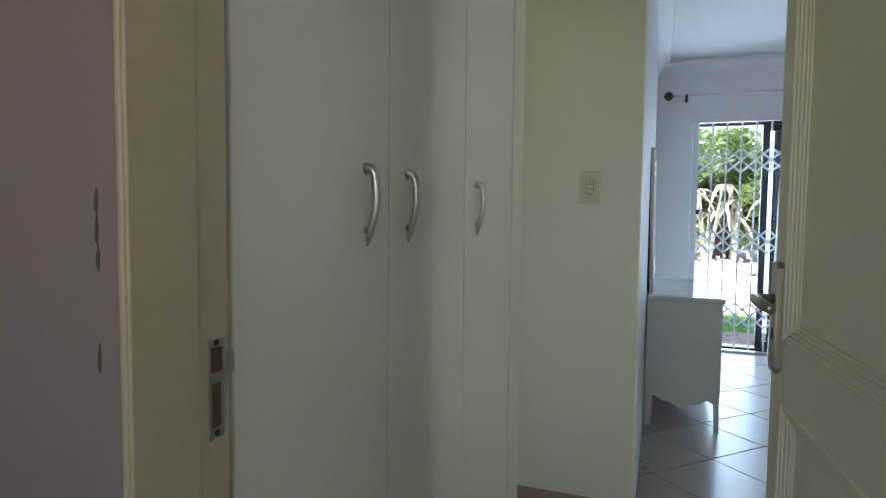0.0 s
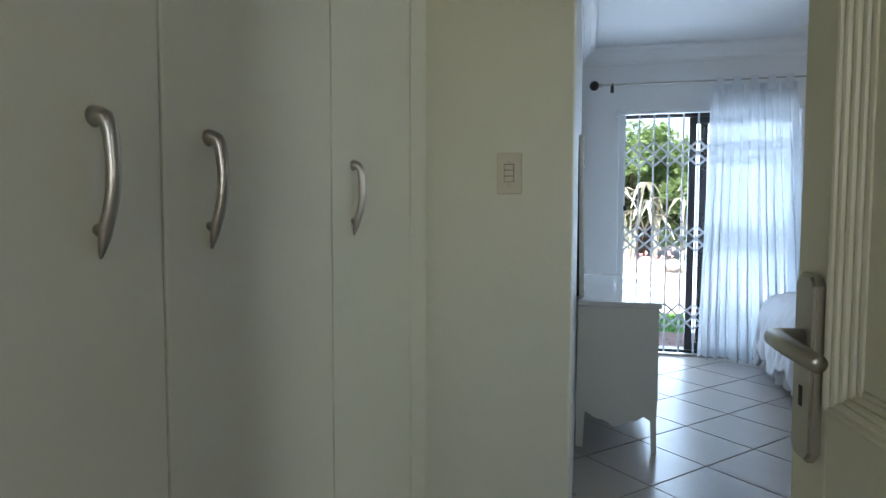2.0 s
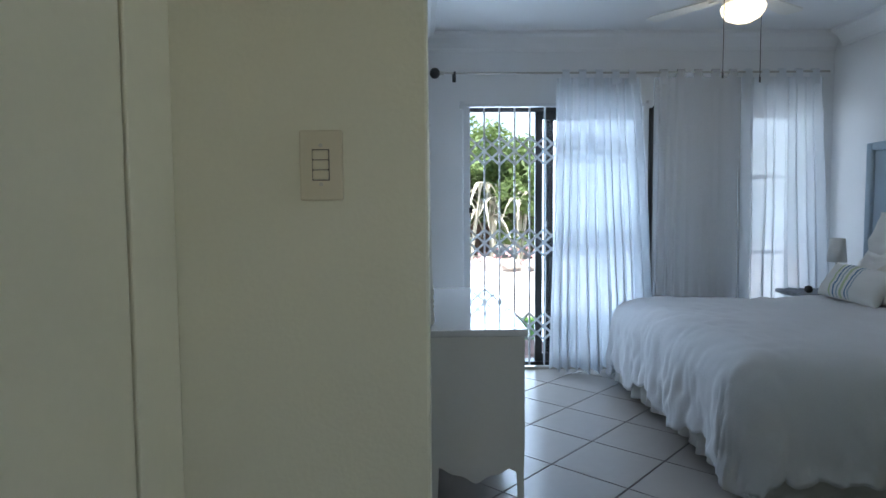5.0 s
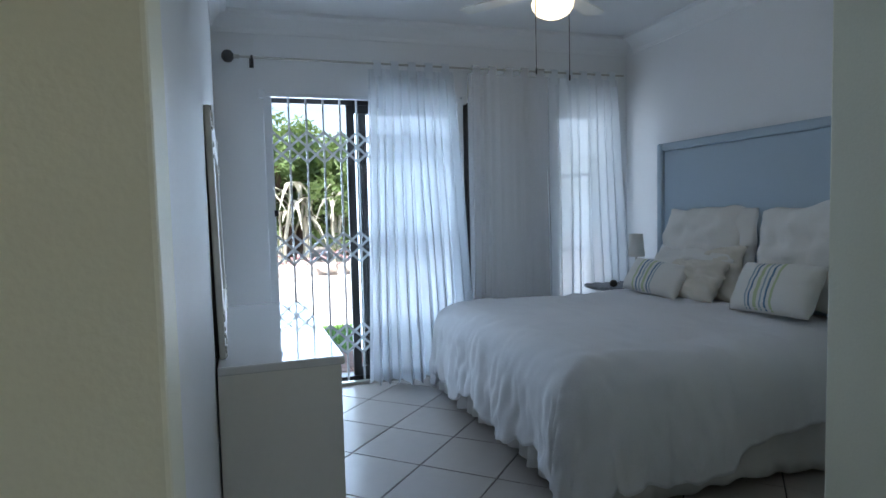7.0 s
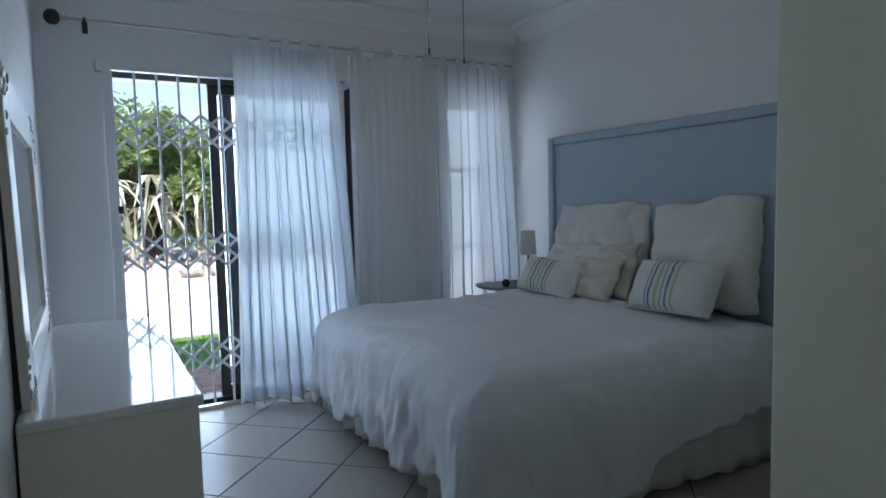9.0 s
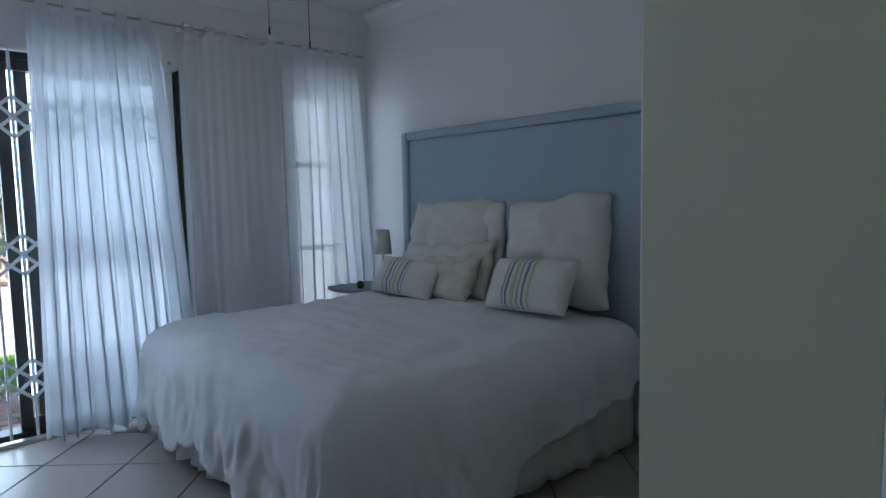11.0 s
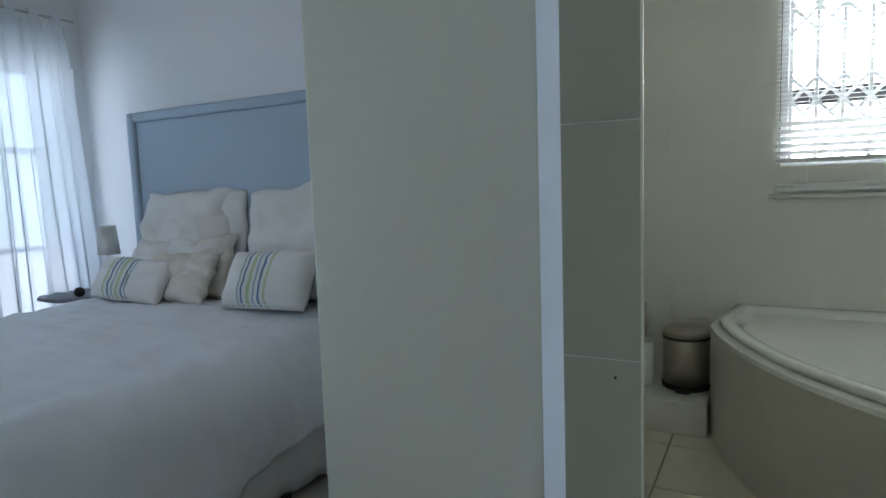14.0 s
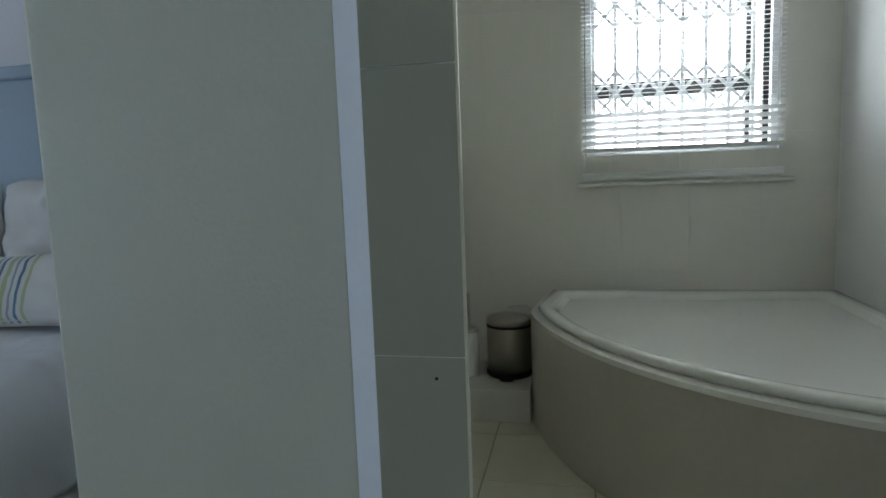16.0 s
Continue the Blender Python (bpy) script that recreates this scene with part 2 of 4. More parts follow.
        if thick:
            s = ob.modifiers.new("thickness", "SOLIDIFY")
            s.thickness, s.offset = thick, 0
        if bevel:
            b = ob.modifiers.new("soft edges", "BEVEL")
            b.width, b.segments, b.limit_method = bevel, 2, "ANGLE"
        return ob


def thing(name, x, y, z, label, category, group="", rz=0):
    """An Empty at a thing's base; its parts are built in its own coordinates."""
    ob = new(name)
    ob.empty_display_size = 0.1
    ob.matrix_world = pose(x, y, z, 0, 0, rz)
    return tagged(ob, label, category, group)


def structure(ob, label, category):
    return tagged(ob, label, category, kind="structure")


# ---- the rooms ----
TOP = 2.60       # ceiling
LEFT = -0.09     # bedroom wall behind the dresser
FAR = 5.72       # bedroom wall with the patio door
RIGHT = 3.03     # bedroom wall behind the bed
SW = 1.993       # wall with the light switch
DOOR_L, DOOR_R, DOOR_T = 0.15, 1.66, 2.06
WIN_L, WIN_R, WIN_B, WIN_T = 2.40, 2.96, 0.30, 2.02
PIER = 1.535

s = Shape()
s.box(-0.30, DOOR_L, FAR, FAR + 0.22, 0, TOP).box(DOOR_R, WIN_L, FAR, FAR + 0.22, 0, TOP).box(WIN_R, RIGHT + 0.22, FAR, FAR + 0.22, 0, TOP)
s.box(DOOR_L, DOOR_R, FAR, FAR + 0.22, DOOR_T, TOP).box(WIN_L, WIN_R, FAR, FAR + 0.22, WIN_T, TOP).box(WIN_L, WIN_R, FAR, FAR + 0.22, 0, WIN_B)
structure(s.done("wall_north", WHITE_WALL), "white painted plaster wall round the patio door", "wall")
structure(Shape().box(RIGHT, RIGHT + 0.22, 2.62, FAR, 0, TOP).done("wall_east", WHITE_WALL), "white painted plaster wall behind the bed", "wall")
structure(Shape().prism([(-0.30, SW + 0.12), (-0.083, SW + 0.12), (-0.172, FAR), (-0.30, FAR)], 0, TOP).done("wall_west", WHITE_WALL), "white painted plaster wall behind the dresser", "wall")
s = Shape().box(-1.2, -0.080, SW, SW + 0.12, 0, TOP, 0.006)
structure(s.done("wall_switch", CREAM_WALL), "cream painted plaster wall with the light switch", "wall")
s = Shape().prism([(PIER, 2.132), (PIER + 0.04, 2.06), (PIER + 0.14, 2.06), (PIER + 0.14, 2.50), (4.17, 2.50), (4.17, 2.62), (PIER, 2.62)], 0, TOP, bevel=0.0)
structure(s.done("wall_pier", CREAM_WALL, bevel=0.006), "cream painted plaster wall between bedroom and bathroom", "wall")
s = Shape().prism([(1.425, 2.058), (1.425, 1.945), (1.50, 1.978), (1.572, 2.055), (1.534, 2.130)], 0, TOP)
structure(s.done("wall_tiled_stub", WHITE_WALL), "short white wall end beside the bathroom opening", "wall")
s = Shape().box(1.43, 1.55, 0.47, 1.15, 0, TOP).box(1.43, 1.55, 1.15, 1.945, 2.1, TOP)
structure(s.done("wall_bath_west", CREAM_WALL), "cream wall at the bathroom opening", "wall")
structure(Shape().box(1.43, 4.17, 0.47, 0.59, 0, TOP).done("wall_bath_south", WHITE_WALL), "white bathroom wall beside the bath", "wall")
BW_L, BW_R, BW_B, BW_T = 0.86, 1.76, 1.24, 2.20
s = Shape().box(3.95, 4.17, 0.59, BW_L, 0, TOP).box(3.95, 4.17, BW_R, 2.50, 0, TOP).box(3.95, 4.17, BW_L, BW_R, 0, BW_B).box(3.95, 4.17, BW_L, BW_R, BW_T, TOP)
structure(s.done("wall_bath_east", WHITE_WALL), "pale bathroom wall with the barred window", "wall")
structure(Shape().box(0.36, 0.48, 0.38, 1.15, 0, TOP).done("wall_entry", CREAM_WALL), "cream wall behind the open door", "wall")
structure(Shape().box(0.48, 1.43, 1.03, 1.15, 0, TOP).done("wall_lobby", CREAM_WALL), "cream lobby wall", "wall")
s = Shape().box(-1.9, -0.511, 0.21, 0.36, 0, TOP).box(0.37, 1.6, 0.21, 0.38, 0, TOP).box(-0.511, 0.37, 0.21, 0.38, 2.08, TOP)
structure(s.done("wall_hall_north", LILAC_WALL_SHADED), "pale lilac hall wall round the bedroom doorway", "wall")
structure(Shape().box(-2.02, -1.9, -2.2, 0.36, 0, TOP).done("wall_hall_west", LILAC_WALL_SHADED), "pale lilac hall wall", "wall")
# The openings in these two hall walls are added to admit the fill.
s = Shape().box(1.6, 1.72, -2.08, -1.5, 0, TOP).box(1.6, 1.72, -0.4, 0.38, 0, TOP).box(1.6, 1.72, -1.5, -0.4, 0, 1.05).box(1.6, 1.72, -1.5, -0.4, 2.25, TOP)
structure(s.done("wall_hall_east", LILAC_WALL_SHADED), "pale lilac hall wall with an opening added for fill light", "wall")
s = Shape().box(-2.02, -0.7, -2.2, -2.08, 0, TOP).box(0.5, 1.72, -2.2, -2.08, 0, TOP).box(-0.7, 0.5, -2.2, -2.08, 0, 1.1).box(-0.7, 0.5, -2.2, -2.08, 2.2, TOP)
structure(s.done("wall_hall_south", LILAC_WALL_SHADED), "pale lilac hall wall with an opening added for fill light", "wall")
structure(Shape().box(-1.32, -1.2, 0.36, 2.11, 0, TOP).done("wall_cupboard_back", CREAM_WALL), "cream wall behind the cupboards", "wall")
structure(Shape().box(-2.2, 4.3, -2.3, 5.94, TOP, TOP + 0.15).done("ceiling", CEILING), "plain white plastered ceiling", "ceiling")
structure(Shape().box(-2.6, 4.9, -2.7, 6.75, TOP + 0.16, TOP + 0.32).done("roof", EXTERIOR), "flat roof with a deep eave", "roof")

# plaster cornice of the bedroom, with a cove profile
COVE = [(0.0, 0.0), (0.0, -0.13), (0.012, -0.13), (0.016, -0.105), (0.035, -0.075), (0.065, -0.040), (0.10, -0.022), (0.104, 0.0)]


def cornice(name, x0, y0, x1, y1, inx, iny):
    rings = [[(x + a * inx, y + a * iny, TOP - 0.002 + b) for a, b in COVE] for x, y in ((x0, y0), (x1, y1))]
    return structure(Shape().tube_rings(rings).done(name, CEILING), "white coved plaster cornice under the ceiling", "cornice")


cornice("trim_north", -0.170, FAR - 0.001, RIGHT - 0.001, FAR - 0.001, 0, -1)
cornice("trim_east", RIGHT - 0.001, 2.63, RIGHT - 0.001, FAR - 0.106, -1, 0)
cornice("trim_west", -0.082, SW + 0.12, -0.169, FAR - 0.106, 1, 0)

# floors
structure(Shape().box(-2.2, 1.55, -2.3, 5.98, -0.2, -0.006).box(1.55, 3.2, 2.56, 5.98, -0.2, -0.006).done("floor", GROUT), "dark grouted bed of the tiled floor", "floor")
structure(Shape().box(1.551, 4.1, 0.5, 2.559, -0.2, -0.006).done("floor_bath", BATH_GROUT), "grouted bed of the bathroom floor", "floor")

# ---- entry: cupboards, door, switch ----


def bar_handle(parent, y, z, x):
    """A bowed handle: a short round neck at the top, a flat bow, a foot and a pointed tail."""
    pts, rad = [(x, y, z + 0.147)], [0.0115]
    pts += [(x + 0.008, y, z + 0.1475), (x + 0.0145, y, z + 0.145), (x + 0.0185, y, z + 0.138)]
    rad += [0.0100, 0.0092, 0.0084]
    for i in range(10):
        u = i / 9
        pts.append((x + 0.0205 + 0.003 * math.sin(math.pi * u) - 0.009 * u ** 3, y, z + 0.127 - 0.093 * u))
        rad.append(0.0080 - 0.0008 * u)
    pts += [(x + 0.009, y, z + 0.022), (x + 0.006, y, z + 0.011), (x + 0.003, y, z)]
    rad += [0.0066, 0.0045, 0.0012]
    s = Shape().tube(pts, rad, 14)
    s.tube([(x, y, z + 0.030), (x + 0.008, y, z + 0.031), (x + 0.014, y, z + 0.033)], [0.0066, 0.0055, 0.0055], 12)
    return s.done("handle", STEEL, parent, smooth=True)


def cupboard(y0, y1, handle_y):
    c = thing("built_in_cupboard", -0.812, (y0 + y1) / 2, 0, "off-white flush built-in cupboard with a bowed nickel handle", "cupboard", "built-in cupboards along the entry")
    w = (y1 - y0) / 2
    Shape().box(-0.345, 0.278, -w, w, 0.08, 2.56).done("body", CUPBOARD, c)
    Shape().box(-0.30, 0.25, -w, w, 0.0, 0.08).done("plinth", SKIRTING, c)
    d = Shape().box(0.281, 0.300, -w + 0.0018, w - 0.0018, 0.085, 2.55, 0.003).done("door", CUPBOARD, c)
    bar_handle(d, handle_y - (y0 + y1) / 2, 1.163, 0.300)
    return c


cupboard(0.385, 0.860, 0.760)
cupboard(0.860, 1.335, 0.948)
cupboard(1.335, 1.840, 1.437)
tagged(Shape().box(-1.195, -0.508, 1.842, SW - 0.001, 0, 2.56, 0.003).done("cupboard_filler", CUPBOARD), "off-white upright filler strip beside the cupboards", "filler strip")
tagged(Shape().box(-0.507, -0.085, SW - 0.012, SW - 0.0005, 0, 0.175, 0.003).done("baseboard", SKIRTING), "brown tile skirting along the entry wall", "skirting", kind="structure")

# door frame with its strike plate
f = thing("door_frame", -0.07, 0.29, 0, "worn cream enamelled steel-edged door frame", "door frame")
f["kind"] = "structure"
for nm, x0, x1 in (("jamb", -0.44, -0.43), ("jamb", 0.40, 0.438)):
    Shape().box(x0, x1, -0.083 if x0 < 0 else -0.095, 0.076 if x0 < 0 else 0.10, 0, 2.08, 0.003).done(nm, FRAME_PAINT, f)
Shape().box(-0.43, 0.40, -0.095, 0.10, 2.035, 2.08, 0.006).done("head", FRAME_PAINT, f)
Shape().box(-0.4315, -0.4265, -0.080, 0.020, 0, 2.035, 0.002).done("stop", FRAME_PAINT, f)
plate = Shape().box(-0.4315, -0.4285, 0.037, 0.066, 0.938, 1.068, 0.001).box(-0.4300, -0.4265, 0.064, 0.082, 1.018, 1.048, 0.001).done("strike_plate", STEEL, f)
Shape().box(-0.4289, -0.4278, 0.041, 0.060, 1.024, 1.056).box(-0.4289, -0.4278, 0.042, 0.057, 0.954, 1.010).done("slot", RAW_WOOD, plate)
for z in (0.946, 1.062):
    Shape().tube([(-0.4289, 0.050, z), (-0.4275, 0.050, z)], 0.0045, 10).done("screw", DARK_METAL, plate)
# scuffs on the hall wall beside the frame
for k, (x, z0, z1) in enumerate(((-0.541, 1.230, 1.252), (-0.541, 1.196, 1.224), (-0.540, 1.168, 1.190), (-0.541, 1.056, 1.084))):
    sc = Shape().prism([(x - 0.0028, z0), (x + 0.001, z0 - 0.006), (x + 0.0026, (z0 + z1) / 2), (x + 0.0008, z1), (x - 0.0018, z1 - 0.01)], 0.2085, 0.2096, "y").done("wall_scuff", GROUT)
    tagged(sc, "small dark scuff on the lilac hall wall", "scuff", "scuffs on the hall wall", "structure")

# the open panelled door; its own x runs from hinge to lock edge
door = thing("door_1", 0.305, 0.28, 0, "open cream panelled wooden door with a nickel lever handle", "door", rz=DOOR_TURN)
door["kind"] = "structure"
LEN, STILE = 0.724, 0.082
T0, T1 = -0.02, 0.02
s = Shape()
for a0, a1, z0, z1 in ((0, STILE, 0.01, 2.03), (LEN - STILE, LEN, 0.01, 2.03), (STILE, LEN - STILE, 1.92, 2.03), (STILE, LEN - STILE, 0.90, 1.018), (STILE, LEN - STILE, 0.01, 0.22)):
    s.box(a0, a1, T0, T1, z0, z1, 0.003)
s.done("leaf", DOOR_PAINT, door)
for z0, z1 in ((1.018, 1.92), (0.22, 0.90)):
    Shape().box(STILE, LEN - STILE, -0.008, 0.008, z0, z1).done("panel", DOOR_PAINT, door)
    m = Shape()
    for k, (o, h) in enumerate(((0.0, 0.025), (0.009, 0.022), (0.018, 0.018), (0.027, 0.014), (0.036, 0.011))):
        x0, x1, za, zb, w = STILE + o - 0.006, LEN - STILE - o + 0.006, z0 + o * 0.75 - 0.006, z1 - o * 0.75 + 0.006, 0.0105
        for sgn in (-1, 1):
            lo, hi = (0.006, h) if sgn > 0 else (-h, -0.006)
            m.box(x0, x0 + w, lo, hi, za, zb, 0.004).box(x1 - w, x1, lo, hi, za, zb, 0.004)
            m.box(x0 + w, x1 - w, lo, hi, za, za + w * 0.75, 0.004).box(x0 + w, x1 - w, lo, hi, zb - w * 0.75, zb, 0.004)
    m.done("moulding", DOOR_PAINT, door)
for sgn in (1, -1):
    hx = LEN - 0.050
    a = Shape().prism([(hx + 0.0225 * u, 1.050 + v) for u, v in ((-1, -0.088), (-0.6, -0.099), (0.6, -0.099), (1, -0.088), (1, 0.088), (0.6, 0.099), (-0.6, 0.099), (-1, 0.088))], min(sgn * 0.0205, sgn * 0.033), max(sgn * 0.0205, sgn * 0.033), "y", 0.003)
    hp = a.done("handle_plate", STEEL, door)
    Shape().tube([(hx, sgn * 0.032, 1.081), (hx, sgn * 0.054, 1.082), (hx - 0.008, sgn * 0.064, 1.082), (hx - 0.045, sgn * 0.066, 1.081), (hx - 0.105, sgn * 0.062, 1.077)], [0.0095, 0.009, 0.010, 0.010, 0.0085], 14).done("lever", STEEL, hp, smooth=True)
    Shape().box(hx - 0.004, hx + 0.004, min(sgn * 0.033, sgn * 0.0338), max(sgn * 0.033, sgn * 0.0338), 1.008, 1.030, 0.0003).done("keyhole", DARK, hp)

# three-gang light switch
sw = thing("light_switch", -0.259, SW - 0.001, 1.266, "cream three-gang light switch plate on the wall", "switch")
Shape().box(-0.036, 0.036, -0.012, 0, 0, 0.117, 0.003).done("plate", PLASTIC, sw)
Shape().box(-0.0145, 0.0145, -0.0135, -0.0118, 0.033, 0.085, 0.0006).done("surround", GROUT, sw)
for k in range(3):
    Shape().box(-0.0132, 0.0132, -0.0175, -0.013, 0.0345 + 0.0166 * k, 0.0498 + 0.0166 * k, 0.002).done("rocker", PLASTIC, sw)
for z in (0.027, 0.091):
    Shape().tube([(0, -0.0115, z), (0, -0.0135, z)], 0.0035, 10).done("screw", STEEL, sw)

# ---- bedroom: patio door, gate, curtains ----
pd = thing("patio_door", 0.875, FAR + 0.12, 0, "dark bronze aluminium sliding patio door, slid half open", "sliding door")
pd["kind"] = "structure"
s = Shape()
for x0, x1, z0, z1 in ((-0.725, -0.69, 0, 2.06), (0.75, 0.785, 0, 2.06), (-0.69, 0.75, 2.02, 2.06), (-0.69, 0.75, 0, 0.035)):
    s.box(x0, x1, -0.06, 0.06, z0, z1, 0.003)
s.done("frame", DARK_METAL, pd)
for x0, x1, y in ((-0.155, 0.70, -0.025), (-0.06, 0.75, 0.025)):
    lf = Shape()
    for a0, a1, z0, z1 in ((x0, x0 + 0.058, 0.035, 2.02), (x1 - 0.058, x1, 0.035, 2.02), (x0 + 0.058, x1 - 0.058, 1.965, 2.02), (x0 + 0.058, x1 - 0.058, 0.035, 0.10)):
        lf.box(a0, a1, y - 0.02, y + 0.02, z0, z1, 0.003)
    l = lf.done("sliding_leaf", DARK_METAL, pd)
    g = Shape().box(x0 + 0.058, x1 - 0.058, y - 0.003, y + 0.003, 0.10, 1.965).done("pane", GLASS, l)
    g.visible_shadow = False


def lattice(parent, bars, z0, z1, bands, pitch, y, step_h, bar_w, axis="x", offset=0.0):
    """Upright bars and crossing flat strips of a folding security gate."""
    for b in bars:
        s = Shape()
        s.box(b - bar_w, b + bar_w, y - 0.009, y + 0.009, z0, z1, 0.002, 1)
        for zt in bands:
            for z in (zt, zt - step_h, zt - 2 * step_h):
                s.tube([(b, y - 0.016, z), (b, y - 0.009, z)], 0.005, 8)
        s.done("bar", GATE_WHITE, parent)
    w = 0.0085
    for zt in bands:
        for i in range(-1, len(bars)):
            for down in (True, False):
                xa, xb = i, i + 2
                pts = [(u, (zt - step_h * (u - xa)) if down else (zt - 2 * step_h + step_h * (u - xa))) for u in (max(xa, 0), min(xb, len(bars) - 1))]
                (ua, za), (ub, zb) = pts
                if ub <= ua:
                    continue
                x0, x1 = bars[0] + (bars[1] - bars[0]) * ua, bars[0] + (bars[1] - bars[0]) * ub
                n = Vector((-(zb - za), x1 - x0)).normalized() * w
                yo = y - 0.013 if down else y + 0.010
                Shape().prism([(x0 + n.x, za + n.y), (x0 - n.x, za - n.y), (x1 - n.x, zb - n.y), (x1 + n.x, zb + n.y)], yo, yo + 0.003, "y").done("strip", GATE_WHITE, parent)


gate = thing("security_gate", 0.86, FAR - 0.03, 0.012, "white folding steel security gate drawn across the patio door", "security gate")
bars = [-0.668 + 0.1168 * k for k in range(12)]
lattice(gate, bars, 0.02, 2.03, (1.80, 1.09, 0.43), 0.117, 0.0, 0.105, 0.0065)
s = Shape().box(-0.715, 0.715, -0.022, 0.022, 2.03, 2.055, 0.003).box(-0.715, -0.672, -0.02, 0.025, 0.0, 2.03, 0.003).box(0.672, 0.715, -0.02, 0.025, 0.0, 2.03, 0.003)
s.done("channel", GATE_WHITE, gate)
Shape().box(-0.672, 0.672, -0.022, 0.022, -0.012, 0.012, 0.003).done("track", STEEL, gate)
Shape().box(-0.672, -0.645, -0.028, -0.018, 1.22, 1.262, 0.002).done("lock", DARK, gate)
for x in (-0.725, 0.725):
    b = Shape().box(x - 0.018, x + 0.018, -0.024, 0.028, 2.02, 2.075, 0.003)
    b.done("bracket", GATE_WHITE, gate)

# narrow window behind the second curtain
w = thing("window_1", 2.66, FAR + 0.11, 0, "narrow dark aluminium window behind a sheer curtain", "window")
w["kind"] = "structure"
s = Shape()
for x0, x1, z0, z1 in ((-0.26, -0.22, WIN_B, WIN_T), (0.26, 0.3, WIN_B, WIN_T), (-0.22, 0.26, WIN_B, WIN_B + 0.05), (-0.22, 0.26, WIN_T - 0.05, WIN_T), (-0.22, 0.26, 1.485, 1.52), (-0.22, 0.26, 0.885, 0.915)):
    s.box(x0, x1, -0.03, 0.03, z0, z1, 0.003)
s.done("frame", DARK_METAL, w)
g = Shape().box(-0.22, 0.26, -0.004, 0.004, WIN_B + 0.05, WIN_T - 0.05).done("pane", GLASS, w)
g.visible_shadow = False


def curtain(name, label, x_top, x_bot, folds, depth, seed, tabs=True, cloth=SHEER, fade=0.0):
    """A tab-topped voile curtain; the edges run from x_top at the rod to x_bot at the hem."""
    rng = random.Random(seed)
    c = thing(name, x_top[0], FAR - 0.135, 0.025, label, "curtain", "sheer curtains on the rod")
    n, rows = folds * 14, 26
    ph = [rng.uniform(-0.7, 0.7) for _ in range(folds + 2)]
    am = [rng.uniform(0.55, 1.25) for _ in range(folds + 2)]
    wd = [rng.uniform(0.6, 1.5) for _ in range(folds)]
    tot = sum(wd)
    edges = [sum(wd[:k]) / tot for k in range(folds + 1)]
    grid = []
    for r in range(rows + 1):
        v = r / rows
        z = 2.215 * (1 - v)
        row = []
        for i in range(n + 1):
            k, q = divmod(i, 14)
            u = edges[k] + (edges[min(k + 1, folds)] - edges[k]) * q / 14 if k < folds else 1.0
            a, b = x_top[0] + (x_bot[0] - x_top[0]) * v, x_top[1] + (x_bot[1] - x_top[1]) * v
            wave = math.sin(2 * math.pi * q / 14 + ph[k] * v * 1.5) * am[k]
            wave += 0.35 * math.sin(7 * u + 5 * v + seed) + 0.3 * math.sin(23 * u - 3 * v + seed * 2) * v
            wave *= 1 - fade * min(1.0, u * 2.2)
            x = a + (b - a) * u + (0.006 + 0.010 * v) * (1 - fade) * math.sin(4 * math.pi * q / 14 + ph[k]) - x_top[0]
            row.append((x, depth * (0.45 + 0.55 * v) * wave * (0.55 + 0.45 * min(1, v * 6)), z + (0.012 * wave if r == rows else 0)))
        grid.append(row)
    Shape().sheet(grid).done("cloth", cloth, c, smooth=True)
    # a doubled hem and heading, and the tabs over the rod
    Shape().sheet([[(x, y - 0.003, z) for x, y, z in grid[-1]], [(x, y - 0.003, z + 0.085 - 0.0) for x, y, z in ([(p[0], p[1], grid[-1][0][2]) for p in grid[-2]])]]).done("hem", cloth, c, smooth=True)
    if tabs:
        k = max(3, int((x_top[1] - x_top[0]) / 0.115))
        for j in range(k):
            x = (x_top[1] - x_top[0]) * (j + 0.5) / k
            prof = [(-0.016, 2.16), (-0.019, 2.255), (-0.012, 2.272), (0.0, 2.276), (0.012, 2.272), (0.019, 2.255), (0.016, 2.16)]
            Shape().sheet([[(x - 0.027, y, z) for y, z in prof], [(x + 0.027, y, z) for y, z in prof]]).done("tab", cloth, c)
    return c


curtain("curtain", "sheer white voile curtain half across the patio door", (0.85, 1.475), (0.80, 1.64), 11, 0.064, 3)
curtain("curtain", "sheer white voile curtain hanging against the wall", (1.585, 2.24), (1.565, 2.26), 10, 0.034, 8, cloth=THIN_SHEER, fade=0.93)
curtain("curtain", "sheer white voile curtain over the narrow window", (2.225, 2.86), (2.235, 2.955), 8, 0.052, 14)

rod = thing("curtain_rod", -0.02, FAR - 0.135, 2.278, "slim steel curtain rod with a dark ball finial", "curtain rod")
Shape().tube([(-0.02, 0, 0), (1.5, 0, -0.002), (2.93, 0, 0)], 0.0075, 10).done("rod", STEEL, rod)
Shape().lathe([(0.006, -0.040), (0.024, -0.034), (0.037, -0.016), (0.040, 0.0), (0.037, 0.016), (0.024, 0.034), (0.006, 0.040)], -0.048, 0, 20).done("finial", DARK_METAL, rod, smooth=True)
Shape().tube([(-0.015, 0, 0), (0.01, 0, 0), (0.02, 0, 0)], [0.016, 0.012, 0.017], 12).done("collar", STEEL, rod)
for x in (0.10,):
    Shape().box(x - 0.006, x + 0.006, -0.012, 0.135, -0.012, -0.007).box(x - 0.007, x + 0.007, -0.010, -0.004, -0.05, 0.012, 0.001).box(x - 0.014, x + 0.014, 0.129, 0.135, -0.04, 0.03, 0.002).done("bracket", DARK_METAL, rod)

